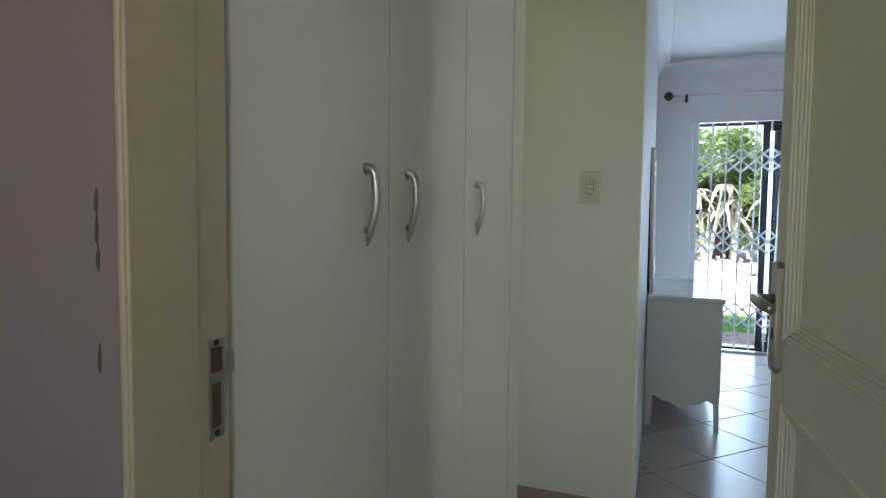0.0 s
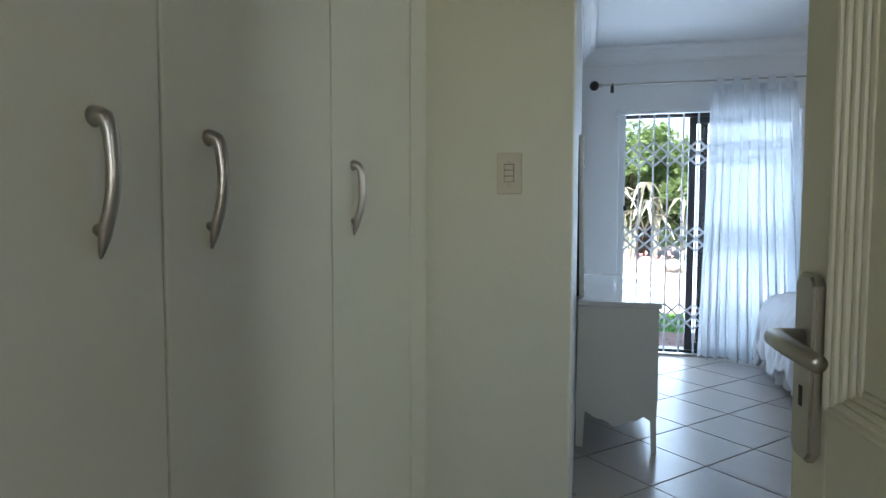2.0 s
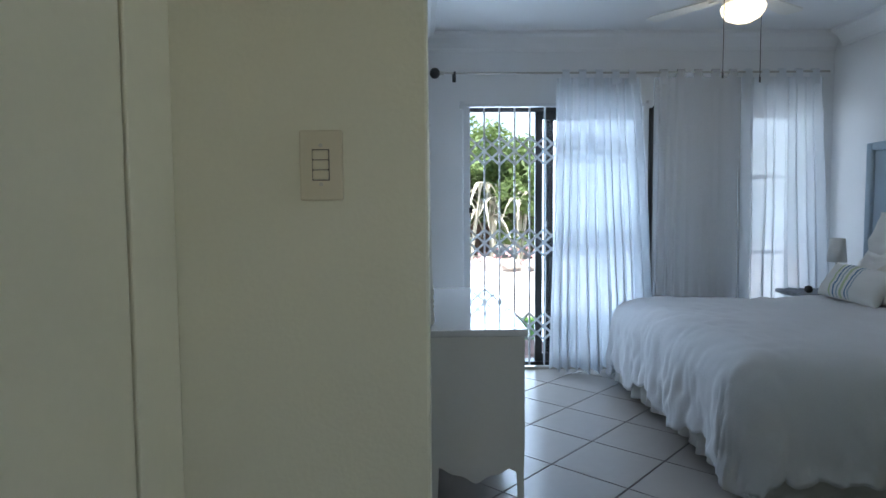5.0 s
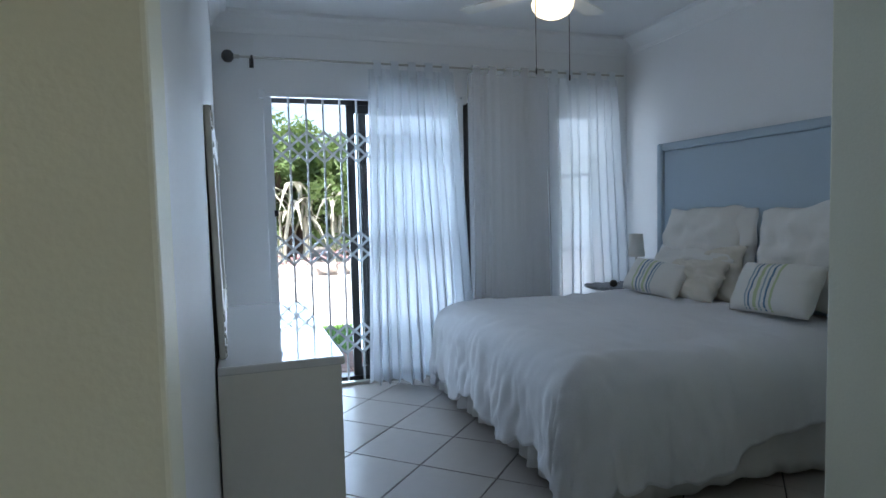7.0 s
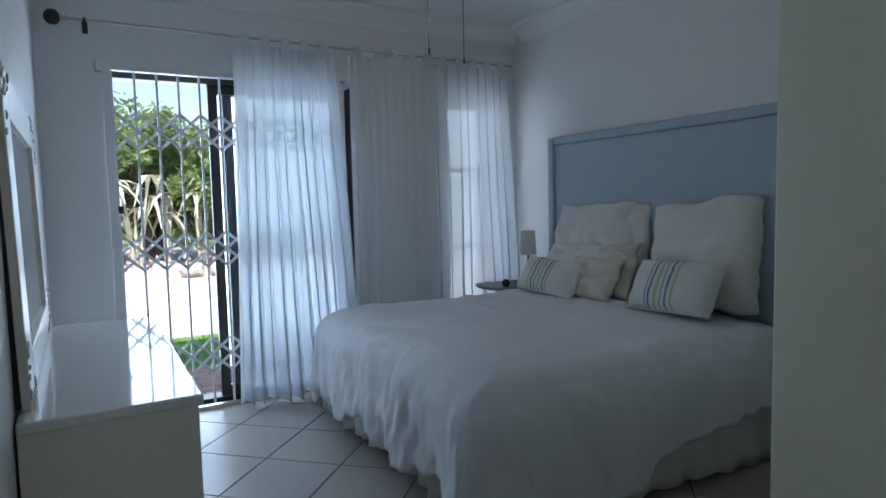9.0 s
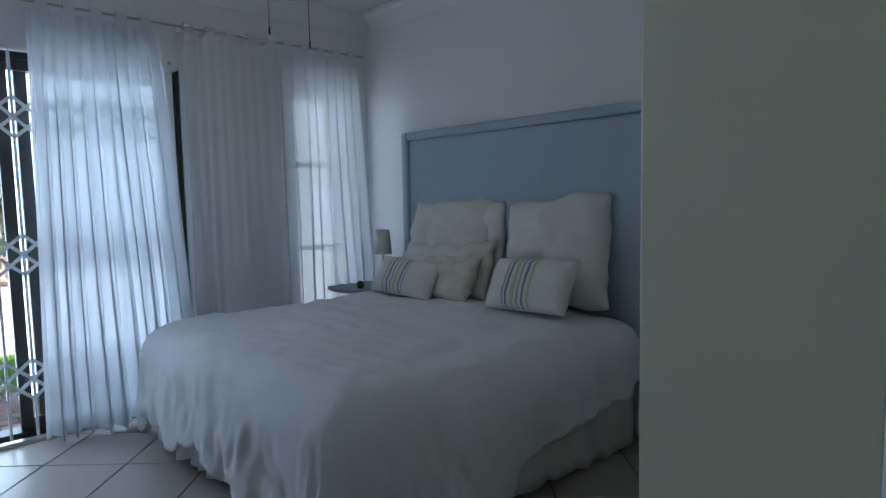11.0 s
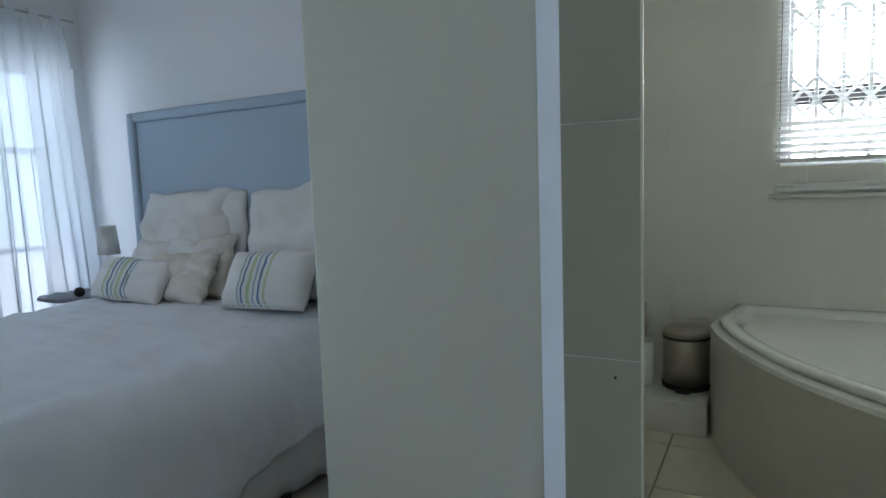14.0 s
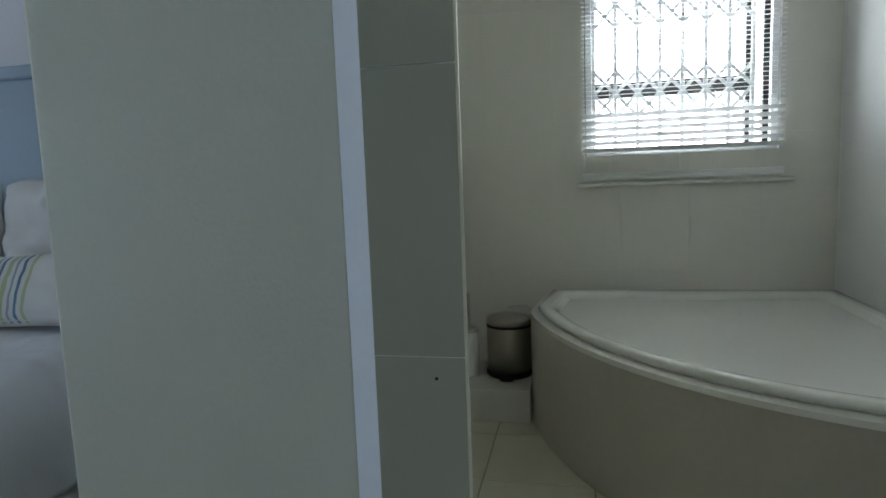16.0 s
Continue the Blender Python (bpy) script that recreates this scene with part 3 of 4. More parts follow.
# ---- dresser and mirror ----
dr = thing("dresser", -0.108, 3.41, 0, "white lacquered dresser with a glossy top and scalloped apron", "dresser", rz=0.8)
W, D = 1.36, 0.400
Shape().box(0.0, D + 0.012, -0.012, W + 0.012, 0.735, 0.765, 0.006).done("top", LACQUER, dr)
for y0 in (0.002, W - 0.022):
    pts = [(0.0, 0.735), (0.0, 0.0), (0.036, 0.0), (0.042, 0.19)]
    pts += [(0.042 + 0.31 * q, 0.19 - 0.055 * math.sin(math.pi * q) ** 2 - 0.018 * math.sin(3 * math.pi * q) ** 2) for q in (k / 16 for k in range(1, 16))]
    pts += [(D - 0.032, 0.165), (D - 0.026, 0.0), (D, 0.0), (D - 0.004, 0.16), (D, 0.28), (D, 0.735)]
    Shape().prism(pts, y0, y0 + 0.02, "y", 0.0015).done("side", LACQUER_BODY, dr)
Shape().box(0.004, D - 0.02, 0.022, W - 0.022, 0.20, 0.734).done("carcase", LACQUER_BODY, dr)
for k in range(3):
    dw = Shape().box(D - 0.019, D - 0.003, 0.026, W - 0.026, 0.208 + 0.175 * k, 0.378 + 0.175 * k, 0.003).done("drawer", LACQUER_BODY, dr)
    for y in (0.34, W - 0.34):
        Shape().tube([(D - 0.003, y, 0.293 + 0.175 * k), (D + 0.010, y, 0.293 + 0.175 * k), (D + 0.020, y, 0.293 + 0.175 * k)], [0.006, 0.007, 0.015], 12).done("knob", STEEL, dw)
pts = [(0.022, 0.208), (0.022, 0.0), (0.05, 0.0), (0.062, 0.17)] + [(0.062 + (W - 0.124) * q, 0.17 - 0.03 * math.sin(3 * math.pi * q) ** 2) for q in (k / 24 for k in range(1, 24))] + [(W - 0.062, 0.17), (W - 0.05, 0.0), (W - 0.022, 0.0), (W - 0.022, 0.208)]
Shape().prism(pts, D - 0.020, D - 0.002, "x", 0.001).done("apron", LACQUER_BODY, dr)

# mirror in an ornate white frame, leaning on the wall
mi = thing("mirror", -0.112, 3.52, 0.7675, "large mirror in a carved white frame leaning on the wall", "mirror")
mi.matrix_world = pose(-0.095, 3.50, 0.7675, 0, -0.9, 1.5)
MW, MH = 1.20, 0.85
s = Shape()
for y0, y1, z0, z1 in ((0, 0.16, 0, MH), (MW - 0.16, MW, 0, MH), (0.16, MW - 0.16, 0, 0.12), (0.16, MW - 0.16, MH - 0.12, MH)):
    s.box(-0.008, 0.014, y0, y1, z0, z1, 0.004)
s.done("frame", LACQUER_BODY, mi)
Shape().box(-0.008, 0.004, 0.16, MW - 0.16, 0.12, MH - 0.12).done("glass", MIRROR, mi)
# Black back sheet; it also stands in for the shadow gap at the wall.
Shape().box(-0.021, -0.0085, 0.003, MW - 0.006, 0.006, MH - 0.006).done("shadow_backing", DARK, mi)
s = Shape()
rng = random.Random(4)
for cy in (0.0, MW):
    for cz in (0.0, MH):
        for k in range(9):
            a = rng.uniform(0, 0.17)
            b = rng.uniform(0, 0.05)
            for (dy, dz) in ((a, b), (b, a)):
                y, z = cy + (dy if cy == 0 else -dy), max(0.012, cz + (dz if cz == 0 else -dz))
                m0 = Matrix.Translation((0.015, y, z)) @ Matrix.Diagonal((0.008, rng.uniform(0.014, 0.022), rng.uniform(0.014, 0.022), 1))
                bmesh.ops.create_icosphere(s.bm, subdivisions=1, radius=0.6, matrix=m0)
tagged(s.done("carving", LACQUER_BODY, mi, smooth=True), kind="stuff")

# ---- bed ----
bed = thing("bed", 2.10, 4.33, 0, "double bed with a loose white duvet over a beige base", "bed")
BX0, BX1, BY0, BY1 = -0.87, 0.86, -0.905, 0.905
Shape().box(BX0 + 0.02, BX1, BY0 + 0.02, BY1 - 0.02, 0.07, 0.345, 0.02).done("base", BASE_CLOTH_SHADED, bed)
Shape().box(BX0, BX1, BY0, BY1, 0.347, 0.585, 0.05, 4).done("mattress", BASE_CLOTH_SHADED, bed, smooth=True)
for x in (BX0 + 0.12, 0.0, BX1 - 0.1):
    for y in (BY0 + 0.10, -0.18, 0.30, BY1 - 0.10):
        Shape().lathe([(0.026, 0.0), (0.028, 0.05), (0.02, 0.06), (0.02, 0.09)], x, y, 14).done("castor", DARK, bed)
# pleated valance round the foot and the sides
rows = []
path = [(BX1 - 0.4, BY1), (BX0, BY1), (BX0, BY0), (BX1 - 0.02, BY0)]
per = []
for (xa, ya), (xb, yb) in zip(path, path[1:]):
    n = max(2, int(math.hypot(xb - xa, yb - ya) / 0.012))
    nx, ny = (yb - ya) / math.hypot(xb - xa, yb - ya), -(xb - xa) / math.hypot(xb - xa, yb - ya)
    per += [(xa + (xb - xa) * k / n, ya + (yb - ya) * k / n, -nx, -ny) for k in range(n)]
for r in range(7):
    v = r / 6
    row = []
    for i, (x, y, nx, ny) in enumerate(per):
        soft = 0.3 if y < BY0 + 1e-6 and x > BX0 + 0.05 else 1.0
        d = 0.008 + v * soft * (0.014 + 0.016 * math.sin(i * 0.62 + 1.3 * math.sin(i * 0.11)) + 0.008 * math.sin(i * 0.23))
        row.append((x + (-abs(d) if abs(x - BX0) < 1e-6 and abs(nx) > 0.5 else 0), y + ((abs(d) if y > 0 else -abs(d)) if abs(ny) > 0.5 else 0), 0.345 - v * (0.285 + (0.035 if y < BY0 + 1e-6 else 0.0) * min(1, max(0, (x - BX0) / 0.3)) + 0.02 * math.sin(i * 0.05 + 1) + 0.008 * math.sin(i * 0.4))))
    rows.append(row)
Shape().sheet(rows).done("valance", VALANCE, bed, smooth=True, thick=0.002)


def duvet_point(a, b):
    """A place on the duvet: a from hem to pillows, b from near to far hem, both in metres of cloth."""
    x0, x1, y0, y1, r = BX0 + 0.11, 0.62, BY0 + 0.10, BY1 - 0.10, 0.17
    dx = max(0.0, x0 - a)
    dy = (b - y1) if b > y1 else (b - y0 if b < y0 else 0.0)
    d = math.hypot(dx, dy)
    cx, cy = max(a, x0), min(max(b, y0), y1)
    puff = 0.030 * (1 - ((b - 0.0) / 1.0) ** 2) + 0.018 * noise.noise((a * 2.0, b * 2.0, 1.0))
    crease = 0.026 * (0.5 - abs(noise.noise((a * 3.1 + 0.6 * b, b * 2.3 - a, 3.0)))) + 0.013 * (0.5 - abs(noise.noise((a * 7 + b * 4, b * 6 - a * 3, 7.0)))) + 0.005 * noise.noise((a * 17, b * 15, 9.0))
    top = 0.602 + puff + crease
    if d == 0:
        return (a, b, top)
    ux, uy = -dx / d, dy / d
    arc = r * math.pi / 2
    if d < arc:
        out, drop = r * math.sin(d / r), r * (1 - math.cos(d / r))
    else:
        out, drop = r, r + (d - arc)
    hang = min(1.0, drop / 0.42)
    round_ = math.atan2(uy, -ux)
    along = cy * abs(ux) + cx * abs(uy) + 0.35 * round_
    fold = 0.55 * math.sin(along * 11 + 3.0 * math.sin(along * 3.1) + 2.2 * drop) + 0.9 * noise.noise((along * 7 + drop * 2, drop * 4, 5.0)) + 0.6 * noise.noise((along * 19 - drop * 5, drop * 9, 8.0))
    fold += 0.7 * (0.4 - abs(noise.noise((along * 9 + 2, drop * 2.5 - along, 11.0)))) + 0.5 * (0.3 - abs(noise.noise((along * 23, drop * 5, 12.0))))
    out += hang * (0.028 * fold + 0.012) + 0.02 * min(dx, abs(dy), 0.2) / 0.2 * hang
    return (cx + ux * out, cy + uy * out, max(top - drop, 0.07 + 0.01 * fold))


rows = []
na, nb = 120, 160
for i in range(na + 1):
    row = []
    for j in range(nb + 1):
        b = -1.30 + 2.66 * j / nb
        hem = -1.345 + 0.035 * math.sin(b * 9) + 0.03 * noise.noise((b * 5, 0, 2)) + 0.012 * math.sin(b * 41)
        a = hem + (0.79 - hem) * i / na
        side = -1.185 - 0.17 * min(1, max(0, (0.5 - a) / 0.87)) + 0.018 * math.sin(a * 7 + 1) + 0.03 * noise.noise((a * 6, 4, 2)) + 0.010 * math.sin(a * 37)
        if j < 30:
            b = side + (BY0 + 0.05 + 0.03 - side) * j / 30
        else:
            b = (BY0 + 0.08) + (1.33 - (BY0 + 0.08)) * (j - 30) / (nb - 30)
        row.append(duvet_point(a, b))
    rows.append(row)
Shape().sheet(rows).done("duvet", DUVET, bed, smooth=True, thick=0.018)

# headboard: padded blue panel with a raised border
hb = thing("headboard", RIGHT - 0.002, 4.26, 0, "tall pale blue upholstered headboard with a padded border", "headboard")
HW, HT = 0.97, 1.70
Shape().box(-0.052, 0, -HW + 0.055, HW - 0.055, 0.30, HT - 0.055, 0.012, 3).done("panel", HEADBOARD, hb, smooth=False)
s = Shape().box(-0.075, 0, -HW, -HW + 0.056, 0.0, HT, 0.014, 3).box(-0.075, 0, HW - 0.056, HW, 0.0, HT, 0.014, 3).box(-0.075, 0, -HW + 0.056, HW - 0.056, HT - 0.056, HT, 0.014, 3)
s.done("border", HEADBOARD, hb)


def pillow(name, label, x, y, z, w, h, t, mat, lean, turn=0.0, spin=0.0, seed=1, stripes=False, crease=0.012, shift=0.0, flip=1):
    """A soft pillow standing on its lower edge and leaning back."""
    p = tagged(new(name), label, "pillow" if not stripes else "cushion", "pillows on the bed")
    p.matrix_world = pose(x, y, z, 0, 0, turn) @ pose(0, 0, 0, 0, lean, 0) @ pose(0, 0, 0, spin, 0, 0)
    n = 26

    def at(u, v, side, grow=0.0):
        # pointed corners, pulled-in edges
        ey = w / 2 * u * (1 - 0.06 * (1 - abs(v)) * abs(u) ** 3 * -0.4 - 0.035 * (1 - v * v)) + crease * 0.7 * noise.noise((v * 2.5 + seed, u, 6.0)) * abs(u)
        ez = h / 2 * v * (1 - 0.035 * (1 - u * u)) + crease * 0.9 * noise.noise((u * 2.3 + seed * 3, v * 1.2, 4.0)) * abs(v)
        puff = (max(0, 1 - u ** 4) * max(0, 1 - v ** 4)) ** 0.55
        wr = crease * noise.noise((u * 3 + seed, v * 3, seed * 1.7)) + crease * 0.5 * noise.noise((u * 8 + seed, v * 6, seed * 0.7))
        sag = 0.012 * noise.noise((u * 1.7 + seed, 2.0, seed)) * max(0, v)
        return (side * (t / 2 * puff + wr * puff ** 0.5 + grow * puff ** 0.3), ey, h / 2 + ez + sag)

    s = Shape()
    for side in (-1, 1):
        s.sheet([[at(-1 + 2 * i / n, -1 + 2 * j / n, side) for i in range(n + 1)] for j in range(n + 1)])
    bmesh.ops.remove_doubles(s.bm, verts=s.bm.verts, dist=0.0015)
    s.done("case", mat, p, smooth=True)
    if stripes:
        for u, du, m in STRIPES:
            u = flip * u + shift
            Shape().sheet([[at(u + du * k / 2, -0.97 + 1.94 * j / 20, -1, 0.002) for k in (-1, 0, 1)] for j in range(21)]).done("stripe", m, p, smooth=True)
    return p


STRIPES = ((0.41, 0.040, GREY_STRIPE), (0.31, 0.050, BLUE_STRIPE), (0.155, 0.085, GREEN_STRIPE), (0.02, 0.045, GREY_STRIPE), (-0.11, 0.055, BLUE_STRIPE), (-0.25, 0.060, GREEN_STRIPE))
pillow("euro_pillow", "large square white pillow against the headboard", 2.835, 4.69, 0.645, 0.70, 0.60, 0.20, PILLOW, 14, 3, -2, 2, crease=0.034)
pillow("euro_pillow", "large square white pillow against the headboard", 2.845, 3.85, 0.645, 0.68, 0.61, 0.20, PILLOW, 11, -2, -5, 5, crease=0.034)
pillow("rear_pillow", "white pillow tucked behind the others", 2.905, 4.61, 0.64, 0.70, 0.58, 0.09, PILLOW, 7, 0, -2, 9, crease=0.032)
pillow("rear_pillow", "cream pillow tucked behind the others", 2.755, 4.53, 0.640, 0.52, 0.37, 0.13, BEIGE_PILLOW, 22, 0, -3, 31, crease=0.034)
pillow("pillow", "white pillow leaning on the large white pillow", 2.685, 4.71, 0.640, 0.72, 0.36, 0.15, PILLOW, 30, 0, 3, 15, crease=0.034)
pillow("pillow", "cream pillow leaning on the white pillow", 2.63, 4.54, 0.640, 0.50, 0.29, 0.13, BEIGE_PILLOW, 32, -4, -3, 12, crease=0.032)
pillow("striped_cushion", "small white cushion with blue and lime stripes", 2.545, 4.80, 0.652, 0.53, 0.25, 0.13, PILLOW, 32, 4, 3, 21, True, 0.006, 0.20, -1)
pillow("striped_cushion", "small white cushion with blue and lime stripes", 2.575, 3.84, 0.664, 0.53, 0.29, 0.15, PILLOW, 28, -3, -3, 25, True, 0.006)

# bedside table with tray and lamp
bt = thing("bedside_table", 2.72, 5.43, 0, "small round dark bedside table with a patterned top", "bedside table")
Shape().lathe([(0.02, 0.60), (0.20, 0.61), (0.235, 0.622), (0.235, 0.634), (0.225, 0.638), (0.0, 0.634)], 0, 0, 36).done("top", WICKER, bt)
Shape().lathe([(0.03, 0.03), (0.022, 0.1), (0.018, 0.35), (0.03, 0.60)], 0, 0, 16).done("stem", DARK_METAL, bt, smooth=True)
Shape().lathe([(0.17, 0.0), (0.17, 0.012), (0.03, 0.03)], 0, 0, 28).done("foot", DARK_METAL, bt)
lp = thing("table_lamp", 2.80, 5.27, 0.639, "small bedside lamp with a tapered white shade", "table lamp")
Shape().lathe([(0.06, 0), (0.06, 0.01), (0.012, 0.03), (0.024, 0.07), (0.010, 0.11), (0.008, 0.24)], 0, 0, 20).done("base", STEEL, lp, smooth=True)
Shape().tube_rings([[(r * math.cos(k * math.pi / 14), r * math.sin(k * math.pi / 14), z) for k in range(28)] for r, z in ((0.062, 0.225), (0.048, 0.395))], caps=False).done("shade", LAMPSHADE, lp, smooth=True, thick=0.002)
vase = thing("alarm_clock", 2.62, 5.30, 0.639, "small dark round clock on the bedside table", "clock")
Shape().lathe([(0.012, 0), (0.026, 0.009), (0.029, 0.026), (0.023, 0.045), (0.009, 0.052)], 0, 0, 18).done("case", DARK_METAL, vase, smooth=True)

# ceiling fan with a lit opal bowl
fan = thing("ceiling_fan", 1.66, 4.42, TOP, "white ceiling fan with a lit opal bowl and two pull cords", "ceiling fan")
Shape().lathe([(0.07, -0.001), (0.07, -0.035), (0.02, -0.05), (0.012, -0.06), (0.012, -0.10), (0.10, -0.11), (0.12, -0.14), (0.12, -0.18), (0.09, -0.20), (0.09, -0.215)], 0, 0, 32).done("motor", LACQUER_BODY, fan, smooth=True)
Shape().lathe([(0.112, -0.213), (0.118, -0.225), (0.112, -0.255), (0.09, -0.285), (0.05, -0.305), (0.0, -0.31)], 0, 0, 32).done("bowl", BULB, fan, smooth=True)
for k in range(4):
    a = math.radians(35 + 90 * k)
    m0 = Matrix.Rotation(a, 4, "Z")
    s = Shape().prism([(0.17, -0.05), (0.56, -0.068), (0.60, -0.045), (0.60, 0.045), (0.56, 0.068), (0.17, 0.05)], -0.150, -0.143, "z", 0.002).box(0.09, 0.20, -0.015, 0.015, -0.156, -0.150, 0.001)
    bmesh.ops.transform(s.bm, verts=s.bm.verts, matrix=m0)
    s.done("blade", LACQUER_BODY, fan)
for x, y in ((-0.135, -0.06), (0.13, 0.05)):
    Shape().tube([(x, y, -0.20), (x, y, -0.45), (x, y, -0.60)], 0.0022, 6).tube([(x, y, -0.60), (x, y, -0.63)], 0.005, 8).done("cord", DARK_METAL, fan)

# ---- bathroom ----
structure(Shape().box(3.50, 3.949, 2.03, 2.499, 0.0, 0.155, 0.004).done("ledge", WALL_TILE), "low tiled ledge beside the bath", "ledge")
bath = thing("corner_bath", 3.948, 0.592, 0, "white corner bath in a curved cream panel", "bath")


def arc(a, b, n=40):
    return [(-a * math.cos(math.pi / 2 * k / n), b * math.sin(math.pi / 2 * k / n)) for k in range(n + 1)]


AX, AY = 1.69, 1.475


def front(a, b):
    """The bowed front, with a blunt corner where it meets the wall."""
    return arc(a, b)[:35] + [(0.0, 0.935 * b)]


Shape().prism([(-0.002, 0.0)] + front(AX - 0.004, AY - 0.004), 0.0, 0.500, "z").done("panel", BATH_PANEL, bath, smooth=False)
Shape().prism([(-0.001, 0.0)] + front(AX, AY), 0.502, 0.522, "z", 0.003).done("ledge", ACRYLIC, bath)
s = Shape()
outer = [(0.0, 0.0)] + front(AX - 0.045, AY - 0.040)


def inset(pts, f, cx=-0.72, cy=0.62):
    return [(cx + (x - cx) * f, cy + (y - cy) * f) for x, y in pts]


rings = []
for f, z in ((0.985, 0.536), (0.985, 0.541), (1.0, 0.543), (1.0, 0.560), (0.992, 0.568), (0.975, 0.571), (0.93, 0.569), (0.905, 0.562), (0.885, 0.548), (0.86, 0.515), (0.80, 0.38), (0.70, 0.25), (0.55, 0.21), (0.30, 0.195), (0.02, 0.19)):
    rings.append([(x, y, z - 0.013) for x, y in inset(outer, f)])
s.tube_rings(rings, caps=False)
s.done("tub", ACRYLIC, bath, smooth=True, bevel=0.0)

bn = thing("pedal_bin", 3.76, 2.15, 0.156, "brushed steel pedal bin with a domed lid on the ledge", "bin")
Shape().lathe([(0.112, 0.0), (0.115, 0.004), (0.115, 0.024), (0.110, 0.028)], 0, 0, 40).done("foot", DARK, bn)
Shape().lathe([(0.111, 0.027), (0.111, 0.252), (0.109, 0.255)], 0, 0, 40).done("body", BIN_STEEL, bn, smooth=True)
Shape().lathe([(0.107, 0.250), (0.1125, 0.2505), (0.1125, 0.2625), (0.107, 0.263)], 0, 0, 40).done("rim", DARK, bn)
Shape().lathe([(0.112, 0.2645), (0.1135, 0.267), (0.1135, 0.284), (0.109, 0.292), (0.085, 0.302), (0.045, 0.308), (0.0, 0.310)], 0, 0, 40).done("lid", BIN_STEEL, bn, smooth=True)
Shape().prism([(-0.158, -0.022), (-0.150, -0.034), (-0.10, -0.034), (-0.10, 0.034), (-0.150, 0.034), (-0.158, 0.022)], 0.006, 0.014, "z", 0.002).done("pedal", DARK, bn)
Shape().tube([(0.02, -0.109, 0.265), (0.045, -0.112, 0.325), (0.05, -0.09, 0.338), (0.05, -0.03, 0.340), (0.05, 0.01, 0.328)], 0.003, 8).done("handle", STEEL, bn, smooth=True)
tb = thing("toilet_brush", 3.72, 2.345, 0.156, "toilet brush with a steel handle in a white holder", "toilet brush")
Shape().lathe([(0.045, 0.0), (0.046, 0.005), (0.046, 0.225), (0.042, 0.228), (0.03, 0.23), (0.0, 0.228)], 0, 0, 28).done("holder", ACRYLIC, tb, smooth=True)
Shape().tube([(0, 0, 0.22), (0, 0, 0.30), (0, 0, 0.41), (0, 0, 0.425)], [0.007, 0.008, 0.011, 0.008], 12).done("handle", STEEL, tb, smooth=True)
Shape().lathe([(0.049, 0.226), (0.050, 0.236), (0.03, 0.25), (0.01, 0.252)], 0, 0, 24).done("lid", STEEL, tb, smooth=True)

# barred bathroom window with a raised slatted blind
bw = thing("window_2", 4.09, 1.31, BW_B, "dark framed bathroom window with a sliding sash", "window")
bw["kind"] = "structure"
s = Shape()
H = BW_T - BW_B
for y0, y1, z0, z1 in ((-0.45, -0.405, 0, H), (0.415, 0.45, 0, H), (-0.405, 0.415, 0, 0.03), (-0.405, 0.415, H - 0.04, H), (-0.36, -0.325, 0.03, H - 0.04), (-0.325, 0.415, 0.295, 0.37)):
    s.box(-0.025, 0.025, y0, y1, z0, z1, 0.003)
s.done("frame", DARK_METAL, bw)
g = Shape().box(-0.003, 0.003, -0.405, 0.415, 0.03, H - 0.04).done("pane", GLASS, bw)
g.visible_shadow = False
wg = thing("window_gate", 3.985, 1.31, BW_B, "white folding steel burglar gate across the bathroom window", "security gate", rz=-90)
bars = [-0.405 + 0.106 * k for k in range(8)]
lattice(wg, bars, 0.02, H - 0.02, (0.415, 0.85), 0.106, 0.0, 0.112, 0.009)
Shape().box(-0.445, 0.445, -0.02, 0.02, 0.0, 0.022, 0.003).box(-0.445, -0.415, -0.02, 0.02, 0.022, H - 0.022, 0.003).box(0.415, 0.445, -0.02, 0.02, 0.022, H - 0.022, 0.003).box(-0.445, 0.445, -0.02, 0.02, H - 0.022, H, 0.003).done("channel", GATE_WHITE, wg)
bl = thing("venetian_blind", 3.925, 1.31, BW_B - 0.13, "white slatted blind hung before the bathroom window", "blind")
for k in range(46):
    # the lowest slats lie stacked on the rail, the next hang tilted, the rest lie flat
    z = 0.024 + 0.0032 * k if k < 6 else (0.155 + 0.034 * (k - 6) if k < 12 else 0.36 + 0.0215 * (k - 12))
    lift = 0.010 if 6 <= k < 12 else 0.0
    s = Shape().sheet([[(-0.009, y, z + lift), (0.0, y, z + 0.0018), (0.009, y, z - lift)] for y in (-0.465, 0.465)])
    s.done("slat", BLIND, bl, thick=0.0006 if k > 5 else 0.003)
Shape().box(-0.012, 0.012, -0.465, 0.465, 0.008, 0.022, 0.003).done("bottom_rail", BLIND, bl)
Shape().box(-0.014, 0.014, -0.465, 0.465, 1.08, 1.11, 0.003).done("head_rail", BLIND, bl)
s = Shape()
for y in (-0.33, 0.0, 0.33):
    for x in (-0.011, 0.011):
        s.tube([(x, y, 0.02), (x, y, 1.09)], 0.0007, 5)
s.done("ladder_cord", BLIND, bl)
structure(Shape().box(3.915, 3.949, 0.80, 1.80, 1.085, 1.105, 0.003).done("window_sill", WALL_TILE), "narrow tiled sill line under the bathroom window", "sill")

# ---- outside ----
structure(Shape().box(-400, 400, 5.94, 900, -0.40, -0.075).done("ground", DRIVE), "pale sunlit concrete drive", "ground")
structure(Shape().box(-14, 14, 7.05, 8.35, -0.075, -0.055).done("lawn", LAWN), "strip of short green lawn", "lawn")
rng = random.Random(11)


